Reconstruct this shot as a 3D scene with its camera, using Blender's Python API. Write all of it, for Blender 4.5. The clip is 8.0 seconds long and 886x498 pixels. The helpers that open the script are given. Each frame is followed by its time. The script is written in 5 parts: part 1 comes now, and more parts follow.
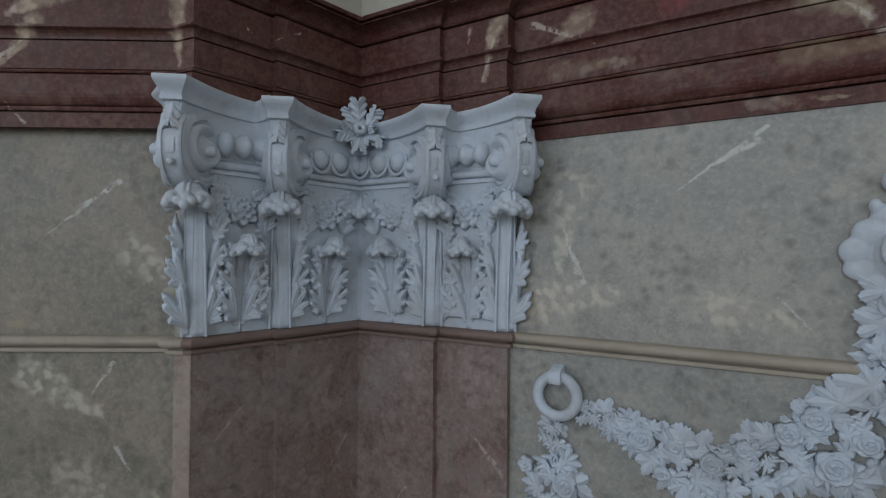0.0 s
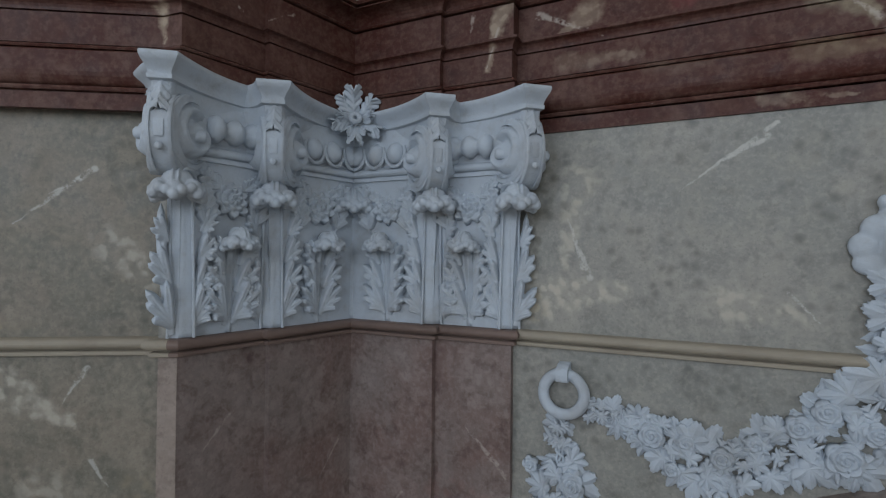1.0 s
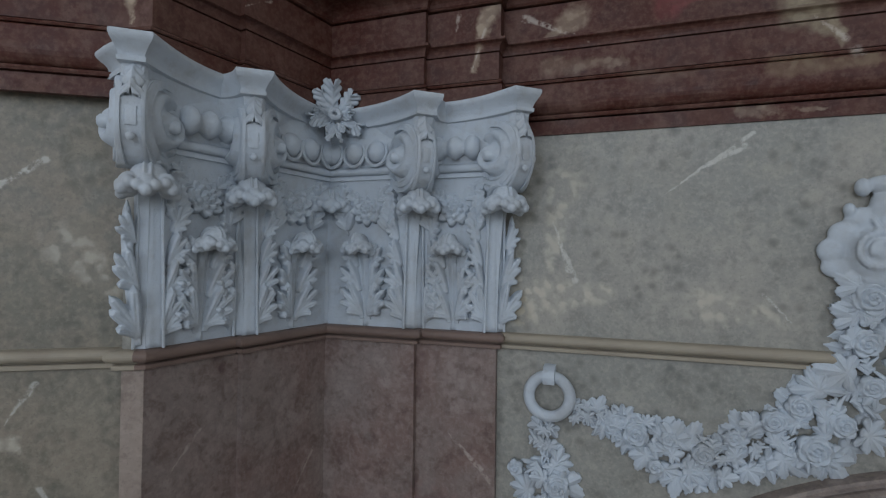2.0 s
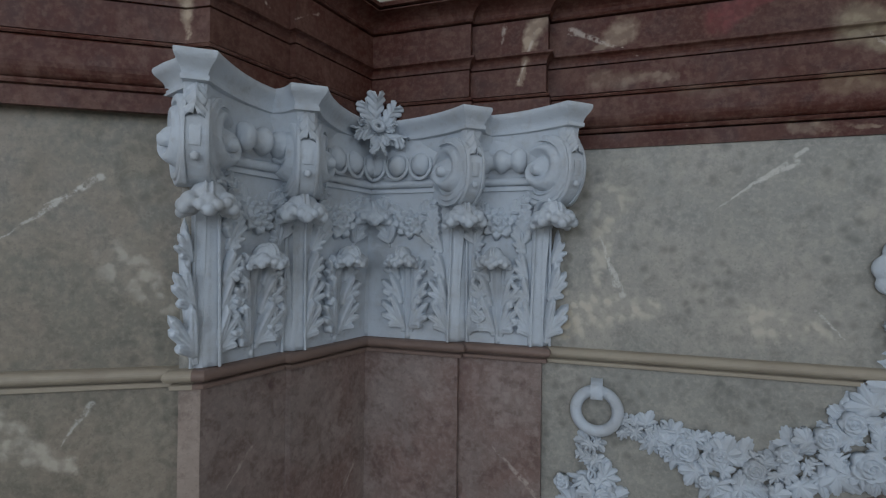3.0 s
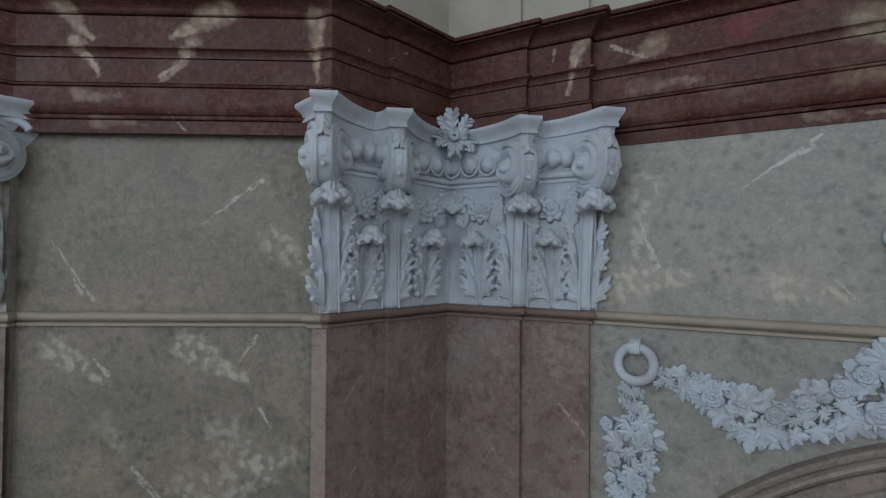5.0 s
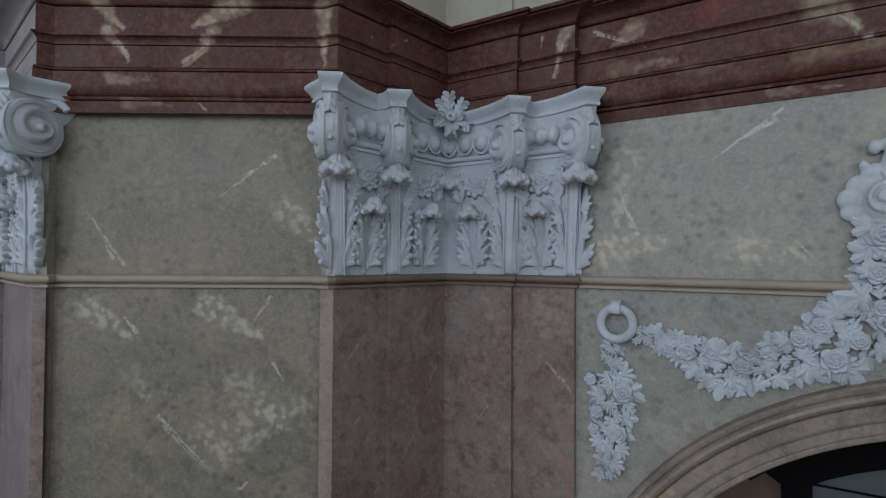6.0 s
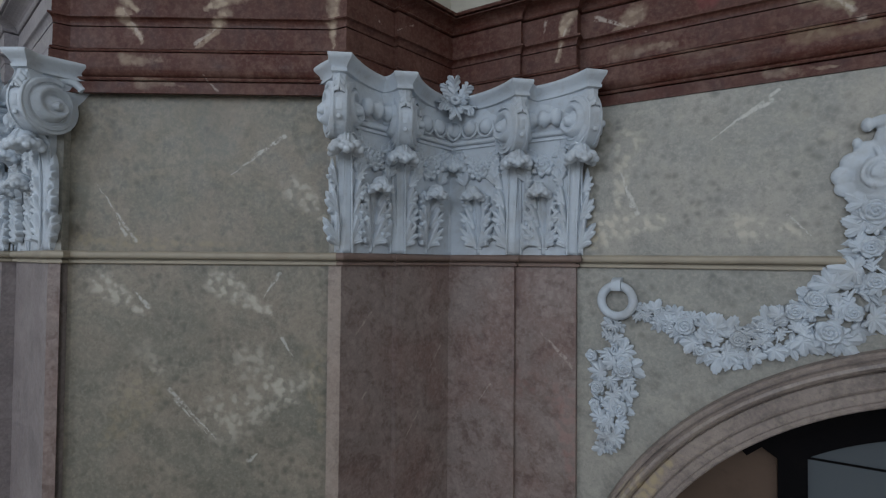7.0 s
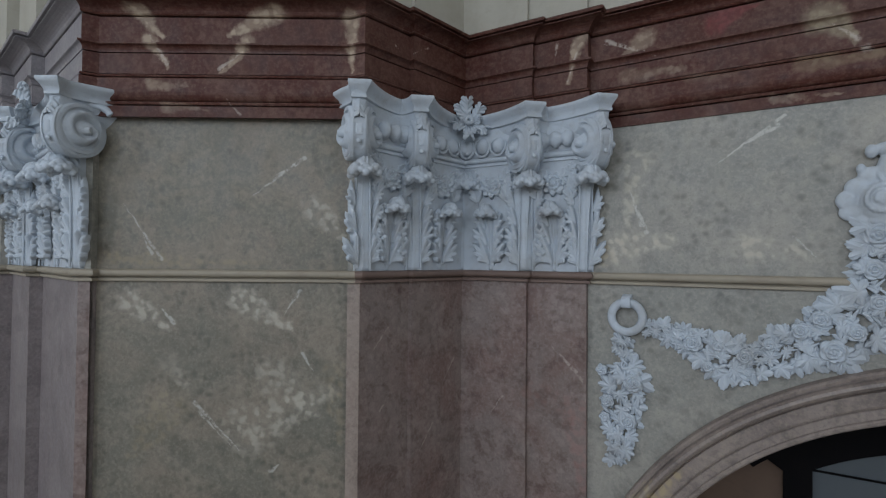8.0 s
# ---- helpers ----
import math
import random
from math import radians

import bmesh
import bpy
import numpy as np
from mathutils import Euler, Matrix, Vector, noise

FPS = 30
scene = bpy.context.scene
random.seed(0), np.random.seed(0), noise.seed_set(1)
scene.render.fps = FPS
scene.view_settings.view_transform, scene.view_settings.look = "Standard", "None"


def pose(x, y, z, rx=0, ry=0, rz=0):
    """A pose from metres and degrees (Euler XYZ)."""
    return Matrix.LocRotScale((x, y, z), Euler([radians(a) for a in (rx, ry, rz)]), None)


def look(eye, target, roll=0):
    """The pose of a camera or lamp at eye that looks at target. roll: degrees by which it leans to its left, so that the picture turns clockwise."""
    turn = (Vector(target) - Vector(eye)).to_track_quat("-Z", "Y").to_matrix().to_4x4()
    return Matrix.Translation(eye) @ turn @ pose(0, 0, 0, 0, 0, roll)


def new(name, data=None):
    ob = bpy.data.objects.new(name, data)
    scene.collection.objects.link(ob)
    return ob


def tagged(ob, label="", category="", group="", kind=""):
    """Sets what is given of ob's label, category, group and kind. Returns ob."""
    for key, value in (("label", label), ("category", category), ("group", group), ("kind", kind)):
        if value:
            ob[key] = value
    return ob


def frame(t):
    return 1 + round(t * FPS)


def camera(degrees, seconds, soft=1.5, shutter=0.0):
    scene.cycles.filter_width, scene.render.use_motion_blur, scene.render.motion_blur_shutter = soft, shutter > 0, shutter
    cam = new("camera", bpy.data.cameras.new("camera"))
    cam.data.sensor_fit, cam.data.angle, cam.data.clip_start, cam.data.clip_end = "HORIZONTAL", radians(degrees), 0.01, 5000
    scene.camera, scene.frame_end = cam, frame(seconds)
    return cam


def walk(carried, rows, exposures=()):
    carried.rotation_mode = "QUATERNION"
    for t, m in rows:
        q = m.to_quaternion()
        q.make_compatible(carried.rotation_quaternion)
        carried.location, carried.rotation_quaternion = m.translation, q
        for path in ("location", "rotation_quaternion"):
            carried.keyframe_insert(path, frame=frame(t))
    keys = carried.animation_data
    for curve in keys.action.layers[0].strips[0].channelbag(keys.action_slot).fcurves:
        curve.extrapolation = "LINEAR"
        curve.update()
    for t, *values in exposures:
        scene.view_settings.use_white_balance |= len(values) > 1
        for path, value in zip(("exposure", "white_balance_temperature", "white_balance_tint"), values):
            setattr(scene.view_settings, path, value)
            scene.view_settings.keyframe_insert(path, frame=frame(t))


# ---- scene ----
# camera and walk
cam = camera(83.3, 8.0, soft=1.2)
PATH = [
    (0, (0.135, -0.344, 7.039), (-0.877, 1.381, 7.066), 0.4),
    (0.5, (0.014, -0.354, 7.039), (-0.934, 1.406, 7.058), 0.5),
    (1, (-0.116, -0.364, 7.016), (-0.989, 1.435, 7.041), 0.5),
    (2.5, (-0.524, -0.435, 7.034), (-1.114, 1.476, 7.063), 0.7),
    (3, (-0.635, -0.482, 7.111), (-1.264, 1.417, 7.13), 0.7),
    (3.5, (-0.594, -0.592, 7.167), (-1.437, 1.221, 7.197), 0.4),
    (4, (-0.452, -0.709, 7.153), (-1.422, 1.04, 7.194), 0.4),
    (4.5, (-0.31, -0.867, 7.054), (-1.293, 0.875, 7.094), 0.4),
    (5.8, (0.008, -1.236, 6.776), (-1.015, 0.482, 6.815), 0.3),
    (6, (0.039, -1.252, 6.727), (-0.985, 0.465, 6.767), 0.3),
    (6.5, (0.06, -1.287, 6.622), (-0.963, 0.432, 6.663), 0.4),
    (7, (0.044, -1.343, 6.569), (-0.976, 0.376, 6.613), 0.5),
    (7.5, (0.027, -1.412, 6.62), (-0.99, 0.309, 6.662), 0.5),
    (8, (0.031, -1.486, 6.703), (-1.001, 0.227, 6.742), 0.5),
]
walk(cam, [(t, look(eye, target, roll)) for t, eye, target, roll in PATH], exposures=[(0, -0.36), (4.5, -0.38), (6, -0.32), (7, -0.26), (8, -0.24)])

# world and light: cool daylight through tall windows of the hall behind and beside the camera, and an added fill from
# the east
world = bpy.data.worlds.new("sky")
scene.world = world
world.use_nodes = True
wn = world.node_tree
sky = wn.nodes.new("ShaderNodeTexSky")
sky.sky_type, sky.sun_disc = "NISHITA", False
sky.sun_elevation, sky.sun_rotation = radians(38), radians(200)
wn.links.new(sky.outputs[0], wn.nodes["Background"].inputs[0])
wn.nodes["Background"].inputs[1].default_value = 0.1


def window_or_fill(name, eye, target, width, height, power, colour):
    lamp = bpy.data.lights.new(name, "AREA")
    lamp.shape, lamp.size, lamp.size_y, lamp.energy, lamp.color = "RECTANGLE", width, height, power, colour
    ob = new(name, lamp)
    ob.matrix_world = look(eye, target)
    return ob


HALL_W, HALL_E, HALL_S, HALL_H = -11.0, 9.0, -12.0, 15.0
for wx, power in ((-7.0, 250), (-2.0, 295), (3.0, 395)):
    window_or_fill("window_daylight", (wx, HALL_S + 0.05, 10.3), (wx, 2, 7.0), 2.2, 6.0, power, (0.75, 0.86, 1.02))
window_or_fill("window_daylight", (HALL_W + 0.05, -7.5, 10.3), (-2, 2, 7.0), 2.2, 6.0, 190, (0.82, 0.89, 1.0))
# east lamp is added fill for the east-facing side of the corner
window_or_fill("window_daylight", (HALL_E - 0.05, -5.5, 10.3), (-2, 2, 7.0), 2.2, 6.0, 150, (0.80, 0.89, 1.02))


# materials
def nodes_of(name, rough=0.6, spec=0.5):
    m = bpy.data.materials.new(name)
    m.use_nodes = True
    t = m.node_tree
    b = t.nodes["Principled BSDF"]
    b.inputs["Roughness"].default_value = rough
    b.inputs["Specular IOR Level"].default_value = spec
    return m, t, b


def noise_of(t, vec, scale, detail=4.0, rough=0.55, dist=0.0):
    n = t.nodes.new("ShaderNodeTexNoise")
    n.inputs["Scale"].default_value, n.inputs["Detail"].default_value = scale, detail
    n.inputs["Roughness"].default_value, n.inputs["Distortion"].default_value = rough, dist
    t.links.new(vec, n.inputs["Vector"])
    return n


def ramp(t, fac, lo, hi, a=0.0, b=1.0):
    r = t.nodes.new("ShaderNodeMapRange")
    r.interpolation_type = "SMOOTHSTEP"
    for k, v in zip(("From Min", "From Max", "To Min", "To Max"), (lo, hi, a, b)):
        r.inputs[k].default_value = v
    t.links.new(fac, r.inputs["Value"])
    return r.outputs[0]


def mix(t, fac, a, b):
    x = t.nodes.new("ShaderNodeMix")
    x.data_type = "RGBA"
    if isinstance(fac, float):
        x.inputs["Factor"].default_value = fac
    else:
        t.links.new(fac, x.inputs["Factor"])
    for key, v in (("A", a), ("B", b)):
        sock = [q for q in x.inputs if q.name == key and q.type == "RGBA"][0]
        if isinstance(v, tuple):
            sock.default_value = (*v, 1)
        else:
            t.links.new(v, sock)
    return [q for q in x.outputs if q.type == "RGBA"][0]


def calc(t, op, a, b=None):
    x = t.nodes.new("ShaderNodeMath")
    x.operation = op
    for k, v in enumerate((a, b)):
        if v is None:
            continue
        if isinstance(v, (int, float)):
            x.inputs[k].default_value = v
        else:
            t.links.new(v, x.inputs[k])
    return x.outputs[0]


def vcalc(t, op, a, b=None, scale=None):
    x = t.nodes.new("ShaderNodeVectorMath")
    x.operation = op
    for k, v in enumerate((a, b)):
        if v is None:
            continue
        if isinstance(v, (tuple, Vector)):
            x.inputs[k].default_value = tuple(v)
        else:
            t.links.new(v, x.inputs[k])
    if scale is not None:
        t.links.new(scale, x.inputs["Scale"])
    return x.outputs["Value"] if op in ("DOT_PRODUCT", "LENGTH") else x.outputs["Vector"]


def bump(t, b, height, strength, distance):
    n = t.nodes.new("ShaderNodeBump")
    n.inputs["Strength"].default_value, n.inputs["Distance"].default_value = strength, distance
    t.links.new(height, n.inputs["Height"])
    t.links.new(n.outputs[0], b.inputs["Normal"])


def stroke_mask(t, pos, a, b, width):
    """A brush stroke from a to b, widest near a and thinning out towards b."""
    a, b = Vector(a), Vector(b)
    d = (b - a)
    rel = vcalc(t, "SUBTRACT", pos, a)
    k = ramp(t, vcalc(t, "DOT_PRODUCT", rel, d / d.length_squared), 0.0, 1.0)
    t.nodes[-1].interpolation_type = "LINEAR"
    foot = vcalc(t, "SCALE", tuple(d), None, k)
    dist = vcalc(t, "LENGTH", vcalc(t, "SUBTRACT", rel, foot))
    thin = calc(t, "MULTIPLY_ADD", k, -0.75 * width)
    t.nodes[-1].inputs[2].default_value = width
    r = calc(t, "DIVIDE", dist, thin)
    return ramp(t, r, 1.0, 0.35)


def painted_marble(name, base, second, pale, spots=0.0, strokes=(), clouds=(), rough=0.5, cloud_amount=0.5, dark_amount=0.5, solid=0.18, vein=(0.62, 0.6, 0.55), spec=0.5):
    """Stucco painted as marble: two tones mottled at two scales, blotches, pale clouds and brushed white veins."""
    m, t, b = nodes_of(name, rough, spec)
    pos = t.nodes.new("ShaderNodeNewGeometry").outputs["Position"]
    big = noise_of(t, pos, 1.6, 5, 0.6, 0.6).outputs["Fac"]
    mid = noise_of(t, pos, 6.5, 6, 0.6, 0.4).outputs["Fac"]
    fine = noise_of(t, pos, 42, 5, 0.6).outputs["Fac"]
    pebble = t.nodes.new("ShaderNodeTexVoronoi")
    pebble.feature, pebble.inputs["Scale"].default_value = "SMOOTH_F1", 21.0
    shaken = vcalc(t, "ADD", pos, vcalc(t, "SCALE", noise_of(t, pos, 16, 3, 0.6).outputs["Color"], None, None))
    t.nodes[-2].inputs["Scale"].default_value = 0.06
    t.links.new(shaken, pebble.inputs["Vector"])
    stone = ramp(t, pebble.outputs["Distance"], 0.55, 0.22)
    col = mix(t, ramp(t, big, 0.36, 0.64), base, second)
    patchy = ramp(t, noise_of(t, pos, 3.2, 4, 0.6).outputs["Fac"], 0.42, 0.62)
    col = mix(t, calc(t, "MULTIPLY", calc(t, "MULTIPLY", stone, patchy), cloud_amount * 0.75), col, pale)
    col = mix(t, ramp(t, mid, 0.56, 0.74, 0.0, cloud_amount), col, pale)
    dark = tuple(c * 0.6 for c in base)
    col = mix(t, ramp(t, mid, 0.50, 0.34, 0.0, dark_amount), col, dark)
    col = mix(t, ramp(t, noise_of(t, pos, 12, 5, 0.65, 0.5).outputs["Fac"], 0.5, 0.3, 0.0, dark_amount), col, dark)
    col = mix(t, ramp(t, fine, 0.42, 0.70, 0.0, 0.42), col, pale)
    col = mix(t, ramp(t, noise_of(t, pos, 70, 4, 0.7).outputs["Fac"], 0.48, 0.30, 0.0, 0.40), col, dark)
    if spots:
        warp = vcalc(t, "ADD", pos, vcalc(t, "SCALE", noise_of(t, pos, 9, 2).outputs["Color"], None, None))
        t.nodes[-2].inputs["Scale"].default_value = 0.05
        v = t.nodes.new("ShaderNodeTexVoronoi")
        v.inputs["Scale"].default_value, v.inputs["Randomness"].default_value = 13.0, 1.0
        t.links.new(warp, v.inputs["Vector"])
        there = ramp(t, noise_of(t, pos, 2.3, 3).outputs["Fac"], 0.40, 0.56)
        some = ramp(t, v.outputs["Distance"], 0.50, 0.02, 0.0, spots)
        col = mix(t, calc(t, "MULTIPLY", some, there), col, tuple(c * 0.5 for c in base))
    warped = vcalc(t, "ADD", pos, vcalc(t, "SCALE", vcalc(t, "SUBTRACT", noise_of(t, pos, 7, 4, 0.65).outputs["Color"], (0.5, 0.5, 0.5)), None, None))
    t.nodes[-2].inputs["Scale"].default_value = 0.12
    grit = ramp(t, noise_of(t, pos, 24, 6, 0.7).outputs["Fac"], 0.38, 0.56)
    for a, c, w, amount, tone in clouds:
        k = calc(t, "MULTIPLY", stroke_mask(t, warped, a, c, w), calc(t, "MULTIPLY_ADD", stone, amount * (0.93 - solid)))
        t.nodes[-2].inputs[2].default_value = amount * solid
        col = mix(t, k, col, tone)
    near = vcalc(t, "ADD", pos, vcalc(t, "SCALE", vcalc(t, "SUBTRACT", noise_of(t, pos, 14, 4, 0.65).outputs["Color"], (0.5, 0.5, 0.5)), None, None))
    t.nodes[-2].inputs["Scale"].default_value = 0.035
    for a, c, w in strokes:
        k = calc(t, "MULTIPLY", stroke_mask(t, near, a, c, w * 0.85), grit)
        col = mix(t, calc(t, "MULTIPLY", k, 0.6), col, vein)
    t.links.new(col, b.inputs["Base Color"])
    t.links.new(ramp(t, mid, 0.3, 0.7, rough - 0.08, rough + 0.12), b.inputs["Roughness"])
    bump(t, b, calc(t, "ADD", fine, calc(t, "MULTIPLY", mid, 2.0)), 0.12, 0.01)
    return m


def plaster(name, base, dirt, amount=0.5, rough=0.75, grain=0.25, spec=0.3):
    m, t, b = nodes_of(name, rough, spec)
    pos = t.nodes.new("ShaderNodeNewGeometry").outputs["Position"]
    big = noise_of(t, pos, 3.5, 5, 0.6).outputs["Fac"]
    fine = noise_of(t, pos, 55, 5, 0.65).outputs["Fac"]
    mid = noise_of(t, pos, 16, 5, 0.6).outputs["Fac"]
    col = mix(t, ramp(t, big, 0.42, 0.75, 0.0, amount), base, dirt)
    col = mix(t, ramp(t, mid, 0.52, 0.78, 0.0, amount * 0.7), col, dirt)
    t.links.new(col, b.inputs["Base Color"])
    bump(t, b, calc(t, "ADD", fine, calc(t, "MULTIPLY", mid, 2.5)), grain, 0.008)
    return m


# plan of the folded corner: u runs from its inner edge C outwards along a face, n away from the face
ANG_L, ANG_P = radians(31.5), radians(78.0)
D_L = Vector((math.cos(ANG_L), math.sin(ANG_L)))
N_L = Vector((D_L.y, -D_L.x))
D_P = Vector((math.cos(ANG_P), math.sin(ANG_P)))
N_P = Vector((D_P.y, -D_P.x))
WALL_Y, FACE_Y, STEP, U_STEP, U_END = 2.312, 2.272, 0.04, 0.58, 1.045
C_R = Vector((-2.02, FACE_Y))
C_LEFT = Vector((-2.059, 2.240))
PT_A = C_LEFT - U_END * D_P
STRIP_W, STRIP_P, BAY, FAR_PULL, ENT_OUT = 0.088, 0.065, 1.975, 0.05, 0.05
MID = PT_A - 0.5 * BAY * D_L
Z_NECK = 6.614


def mirrored(p):
    p = Vector(p[:2])
    return p - 2 * (p - MID).dot(D_L) * D_L


corner = [PT_A - STRIP_W * D_L - STRIP_P * N_L, PT_A - STRIP_W * D_L, PT_A, C_LEFT - U_STEP * D_P, C_LEFT - U_STEP * D_P + STEP * N_P,
          Vector((C_R.x, FACE_Y - STEP)), Vector((C_R.x + U_STEP, FACE_Y - STEP)), Vector((C_R.x + U_STEP, FACE_Y)),
          Vector((C_R.x + U_END, FACE_Y)), Vector((C_R.x + U_END, WALL_Y))]
WALL_END = Vector((4.6, WALL_Y))
# beyond the blank bay: a broad pilaster that turns away, with two more steps behind it
FAR_A = mirrored(PT_A)
D_F = Vector((math.cos(radians(169.5)), math.sin(radians(169.5))))
N_F = Vector((-D_F.y, D_F.x))
FAR_W, FAR_STEP = 1.12, 0.09
far_1 = FAR_A + FAR_W * D_F
far_2 = far_1 + FAR_STEP * N_F + 0.80 * D_F
far_3 = far_2 + FAR_STEP * N_F + 0.80 * D_F
corner_far = [far_3, far_2 + FAR_STEP * N_F, far_2, far_1 + FAR_STEP * N_F, far_1, FAR_A, mirrored(corner[1]), mirrored(corner[0])]
WALL_END_FAR = far_3 + Vector((-2.2, -3.2))
plan = [WALL_END_FAR] + corner_far + corner + [WALL_END]


def half_matrix(side):
    """u, n, z to the world, for the half on the arch wall's side ("R") or on the blank bay's side ("L")."""
    o, u, n = (C_R, Vector((1, 0)), Vector((0, -1))) if side == "R" else (C_LEFT, -D_P, N_P)
    return Matrix(((u.x, n.x, 0, o.x), (u.y, n.y, 0, o.y), (0, 0, 1, 0), (0, 0, 0, 1)))


# builders
def thing(name, at, label, category, group="", kind=""):
    ob = new(name)
    ob.location = at
    return tagged(ob, label, category, group, kind)


def part(name, bm, material, parent=None, label="", smooth=False, matrix=None, thick=0.0):
    """Links a bmesh, given in the world's places, as one mesh under a thing."""
    me = bpy.data.meshes.new(name)
    if matrix is not None:
        bm.transform(matrix)
        if matrix.determinant() < 0:
            bmesh.ops.reverse_faces(bm, faces=bm.faces)
    shift = Vector((0, 0, 0))
    up = parent
    while up is not None:
        shift += up.location
        up = up.parent
    bm.transform(Matrix.Translation(-shift))
    if smooth:
        for f in bm.faces:
            f.smooth = True
    bm.to_mesh(me)
    bm.free()
    me.materials.append(material)
    ob = new(name, me)
    ob.parent = parent
    if thick:
        md = ob.modifiers.new("thickness", "SOLIDIFY")
        md.thickness, md.offset = thick, 0.0
    return tagged(ob, label)


def shared(name, me, matrix, parent, label=""):
    """One more piece on an existing mesh, at a place in the world."""
    ob = new(name, me)
    ob.parent = parent
    ob.matrix_basis = Matrix.Translation(-parent.location) @ matrix
    return tagged(ob, label)


def mesh_of(name, bm, material, smooth=True):
    if smooth:
        for f in bm.faces:
            f.smooth = True
    me = bpy.data.meshes.new(name)
    bm.to_mesh(me)
    bm.free()
    me.materials.append(material)
    return me


def one_skin(name, bm, grain, material):
    """A mesh whose overlapping shapes are grown together into one carved skin."""
    raw = bpy.data.meshes.new(name)
    bm.to_mesh(raw)
    bm.free()
    ob = new(name, raw)
    md = ob.modifiers.new("skin", "REMESH")
    md.mode, md.voxel_size, md.use_smooth_shade = "VOXEL", grain, True
    soft = ob.modifiers.new("soft", "SMOOTH")
    soft.factor, soft.iterations = 0.5, 1
    bpy.context.view_layer.update()
    me = bpy.data.meshes.new_from_object(ob.evaluated_get(bpy.context.evaluated_depsgraph_get()))
    bpy.data.objects.remove(ob)
    bpy.data.meshes.remove(raw)
    me.name = name
    me.materials.clear()
    me.materials.append(material)
    me.shade_smooth()
    return me


def mitres(pts):
    out = []
    for i, p in enumerate(pts):
        ns = []
        if i:
            d = (p - pts[i - 1]).normalized()
            ns.append(Vector((d.y, -d.x)))
        if i < len(pts) - 1:
            d = (pts[i + 1] - p).normalized()
            ns.append(Vector((d.y, -d.x)))
        out.append(ns[0] if len(ns) == 1 else (ns[0] + ns[1]) / max(0.25, 1 + ns[0].dot(ns[1])))
    return out


def sweep(pts, profile, closed=True):
    """A moulding: the profile (outwards, z) carried along a line of the plan with mitred corners."""
    bm = bmesh.new()
    rows = [[bm.verts.new((*(p + m * o), z)) for o, z in profile] for p, m in zip(pts, mitres(pts))]
    n = len(profile)
    for a, b in zip(rows, rows[1:]):
        for j in range(n if closed else n - 1):
            k = (j + 1) % n
            bm.faces.new((a[j], b[j], b[k], a[k]))
    if closed:
        bm.faces.new(rows[0])
        bm.faces.new(rows[-1][::-1])
    bmesh.ops.recalc_face_normals(bm, faces=bm.faces)
    return bm


def prism(outline, z0, z1):
    bm = bmesh.new()
    low = [bm.verts.new((p[0], p[1], z0)) for p in outline]
    high = [bm.verts.new((p[0], p[1], z1)) for p in outline]
    n = len(outline)
    bm.faces.new(low[::-1])
    bm.faces.new(high)
    for i in range(n):
        j = (i + 1) % n
        bm.faces.new((low[i], low[j], high[j], high[i]))
    bmesh.ops.recalc_face_normals(bm, faces=bm.faces)
    return bm


def box(lo, hi):
    return prism([(lo[0], lo[1]), (hi[0], lo[1]), (hi[0], hi[1]), (lo[0], hi[1])], lo[2], hi[2])


def arc(c, r, a0, a1, n):
    return [(c[0] + r * math.cos(radians(a0 + (a1 - a0) * i / n)), c[1] + r * math.sin(radians(a0 + (a1 - a0) * i / n))) for i in range(n + 1)]


# profiles, from below upwards
ledge_profile = [(-0.02, 6.522), (0.020, 6.524), (0.030, 6.528), (0.031, 6.544), (0.026, 6.548), (0.004, 6.549), (0.004, 6.557)] + \
    [(0.024 + 0.030 * math.sin(radians(a)), 6.584 - 0.026 * math.cos(radians(a))) for a in range(0, 181, 18)] + [(0.004, 6.612), (-0.02, 6.613)]
ent_profile = [(-0.02, 7.682), (0.012, 7.682), (0.012, 7.757), (0.0, 7.757), (0.0, 7.764), (0.022, 7.766), (0.026, 7.776), (0.022, 7.786), (0.002, 7.788), (0.002, 7.792)] + \
    [(0.006 + 0.034 * math.sin(radians(a)) ** 1.3, 7.793 + 0.075 * (1 - math.cos(radians(a)))) for a in range(0, 91, 15)] + \
    [(0.040, 7.944), (0.034, 7.950), (0.012, 7.951), (0.012, 7.956), (0.034, 7.957), (0.038, 7.964), (0.034, 7.972), (0.004, 7.973), (0.004, 7.981), (0.018, 7.982), (0.018, 8.126), (0.002, 8.127), (0.002, 8.133)] + \
    [(0.020 + 0.030 * (1 - math.cos(radians(a))), 8.134 + 0.044 * math.sin(radians(a))) for a in range(0, 91, 18)] + \
    [(0.056, 8.182), (0.056, 8.193), (0.008, 8.194), (0.008, 8.203), (0.028, 8.204), (0.028, 8.378), (0.006, 8.379), (0.006, 8.388), (0.036, 8.389), (0.044, 8.397), (0.040, 8.405)] + \
    [(0.042 + 0.10 * (1 - math.cos(radians(a))) ** 0.9, 8.406 + 0.055 * math.sin(radians(a))) for a in range(15, 91, 15)] + \
    [(0.150, 8.463), (0.150, 8.468), (0.115, 8.468), (0.115, 8.478), (0.165, 8.479), (0.172, 8.495), (0.15, 8.512), (-0.02, 8.53)]


# structure
def wall_slab(name, a, b, z0, z1, material, depth=0.45):
    d = (b - a).normalized()
    n = Vector((d.y, -d.x))
    return tagged(part(name, prism([a, b, b - n * depth, a - n * depth], z0, z1), material), kind="structure")


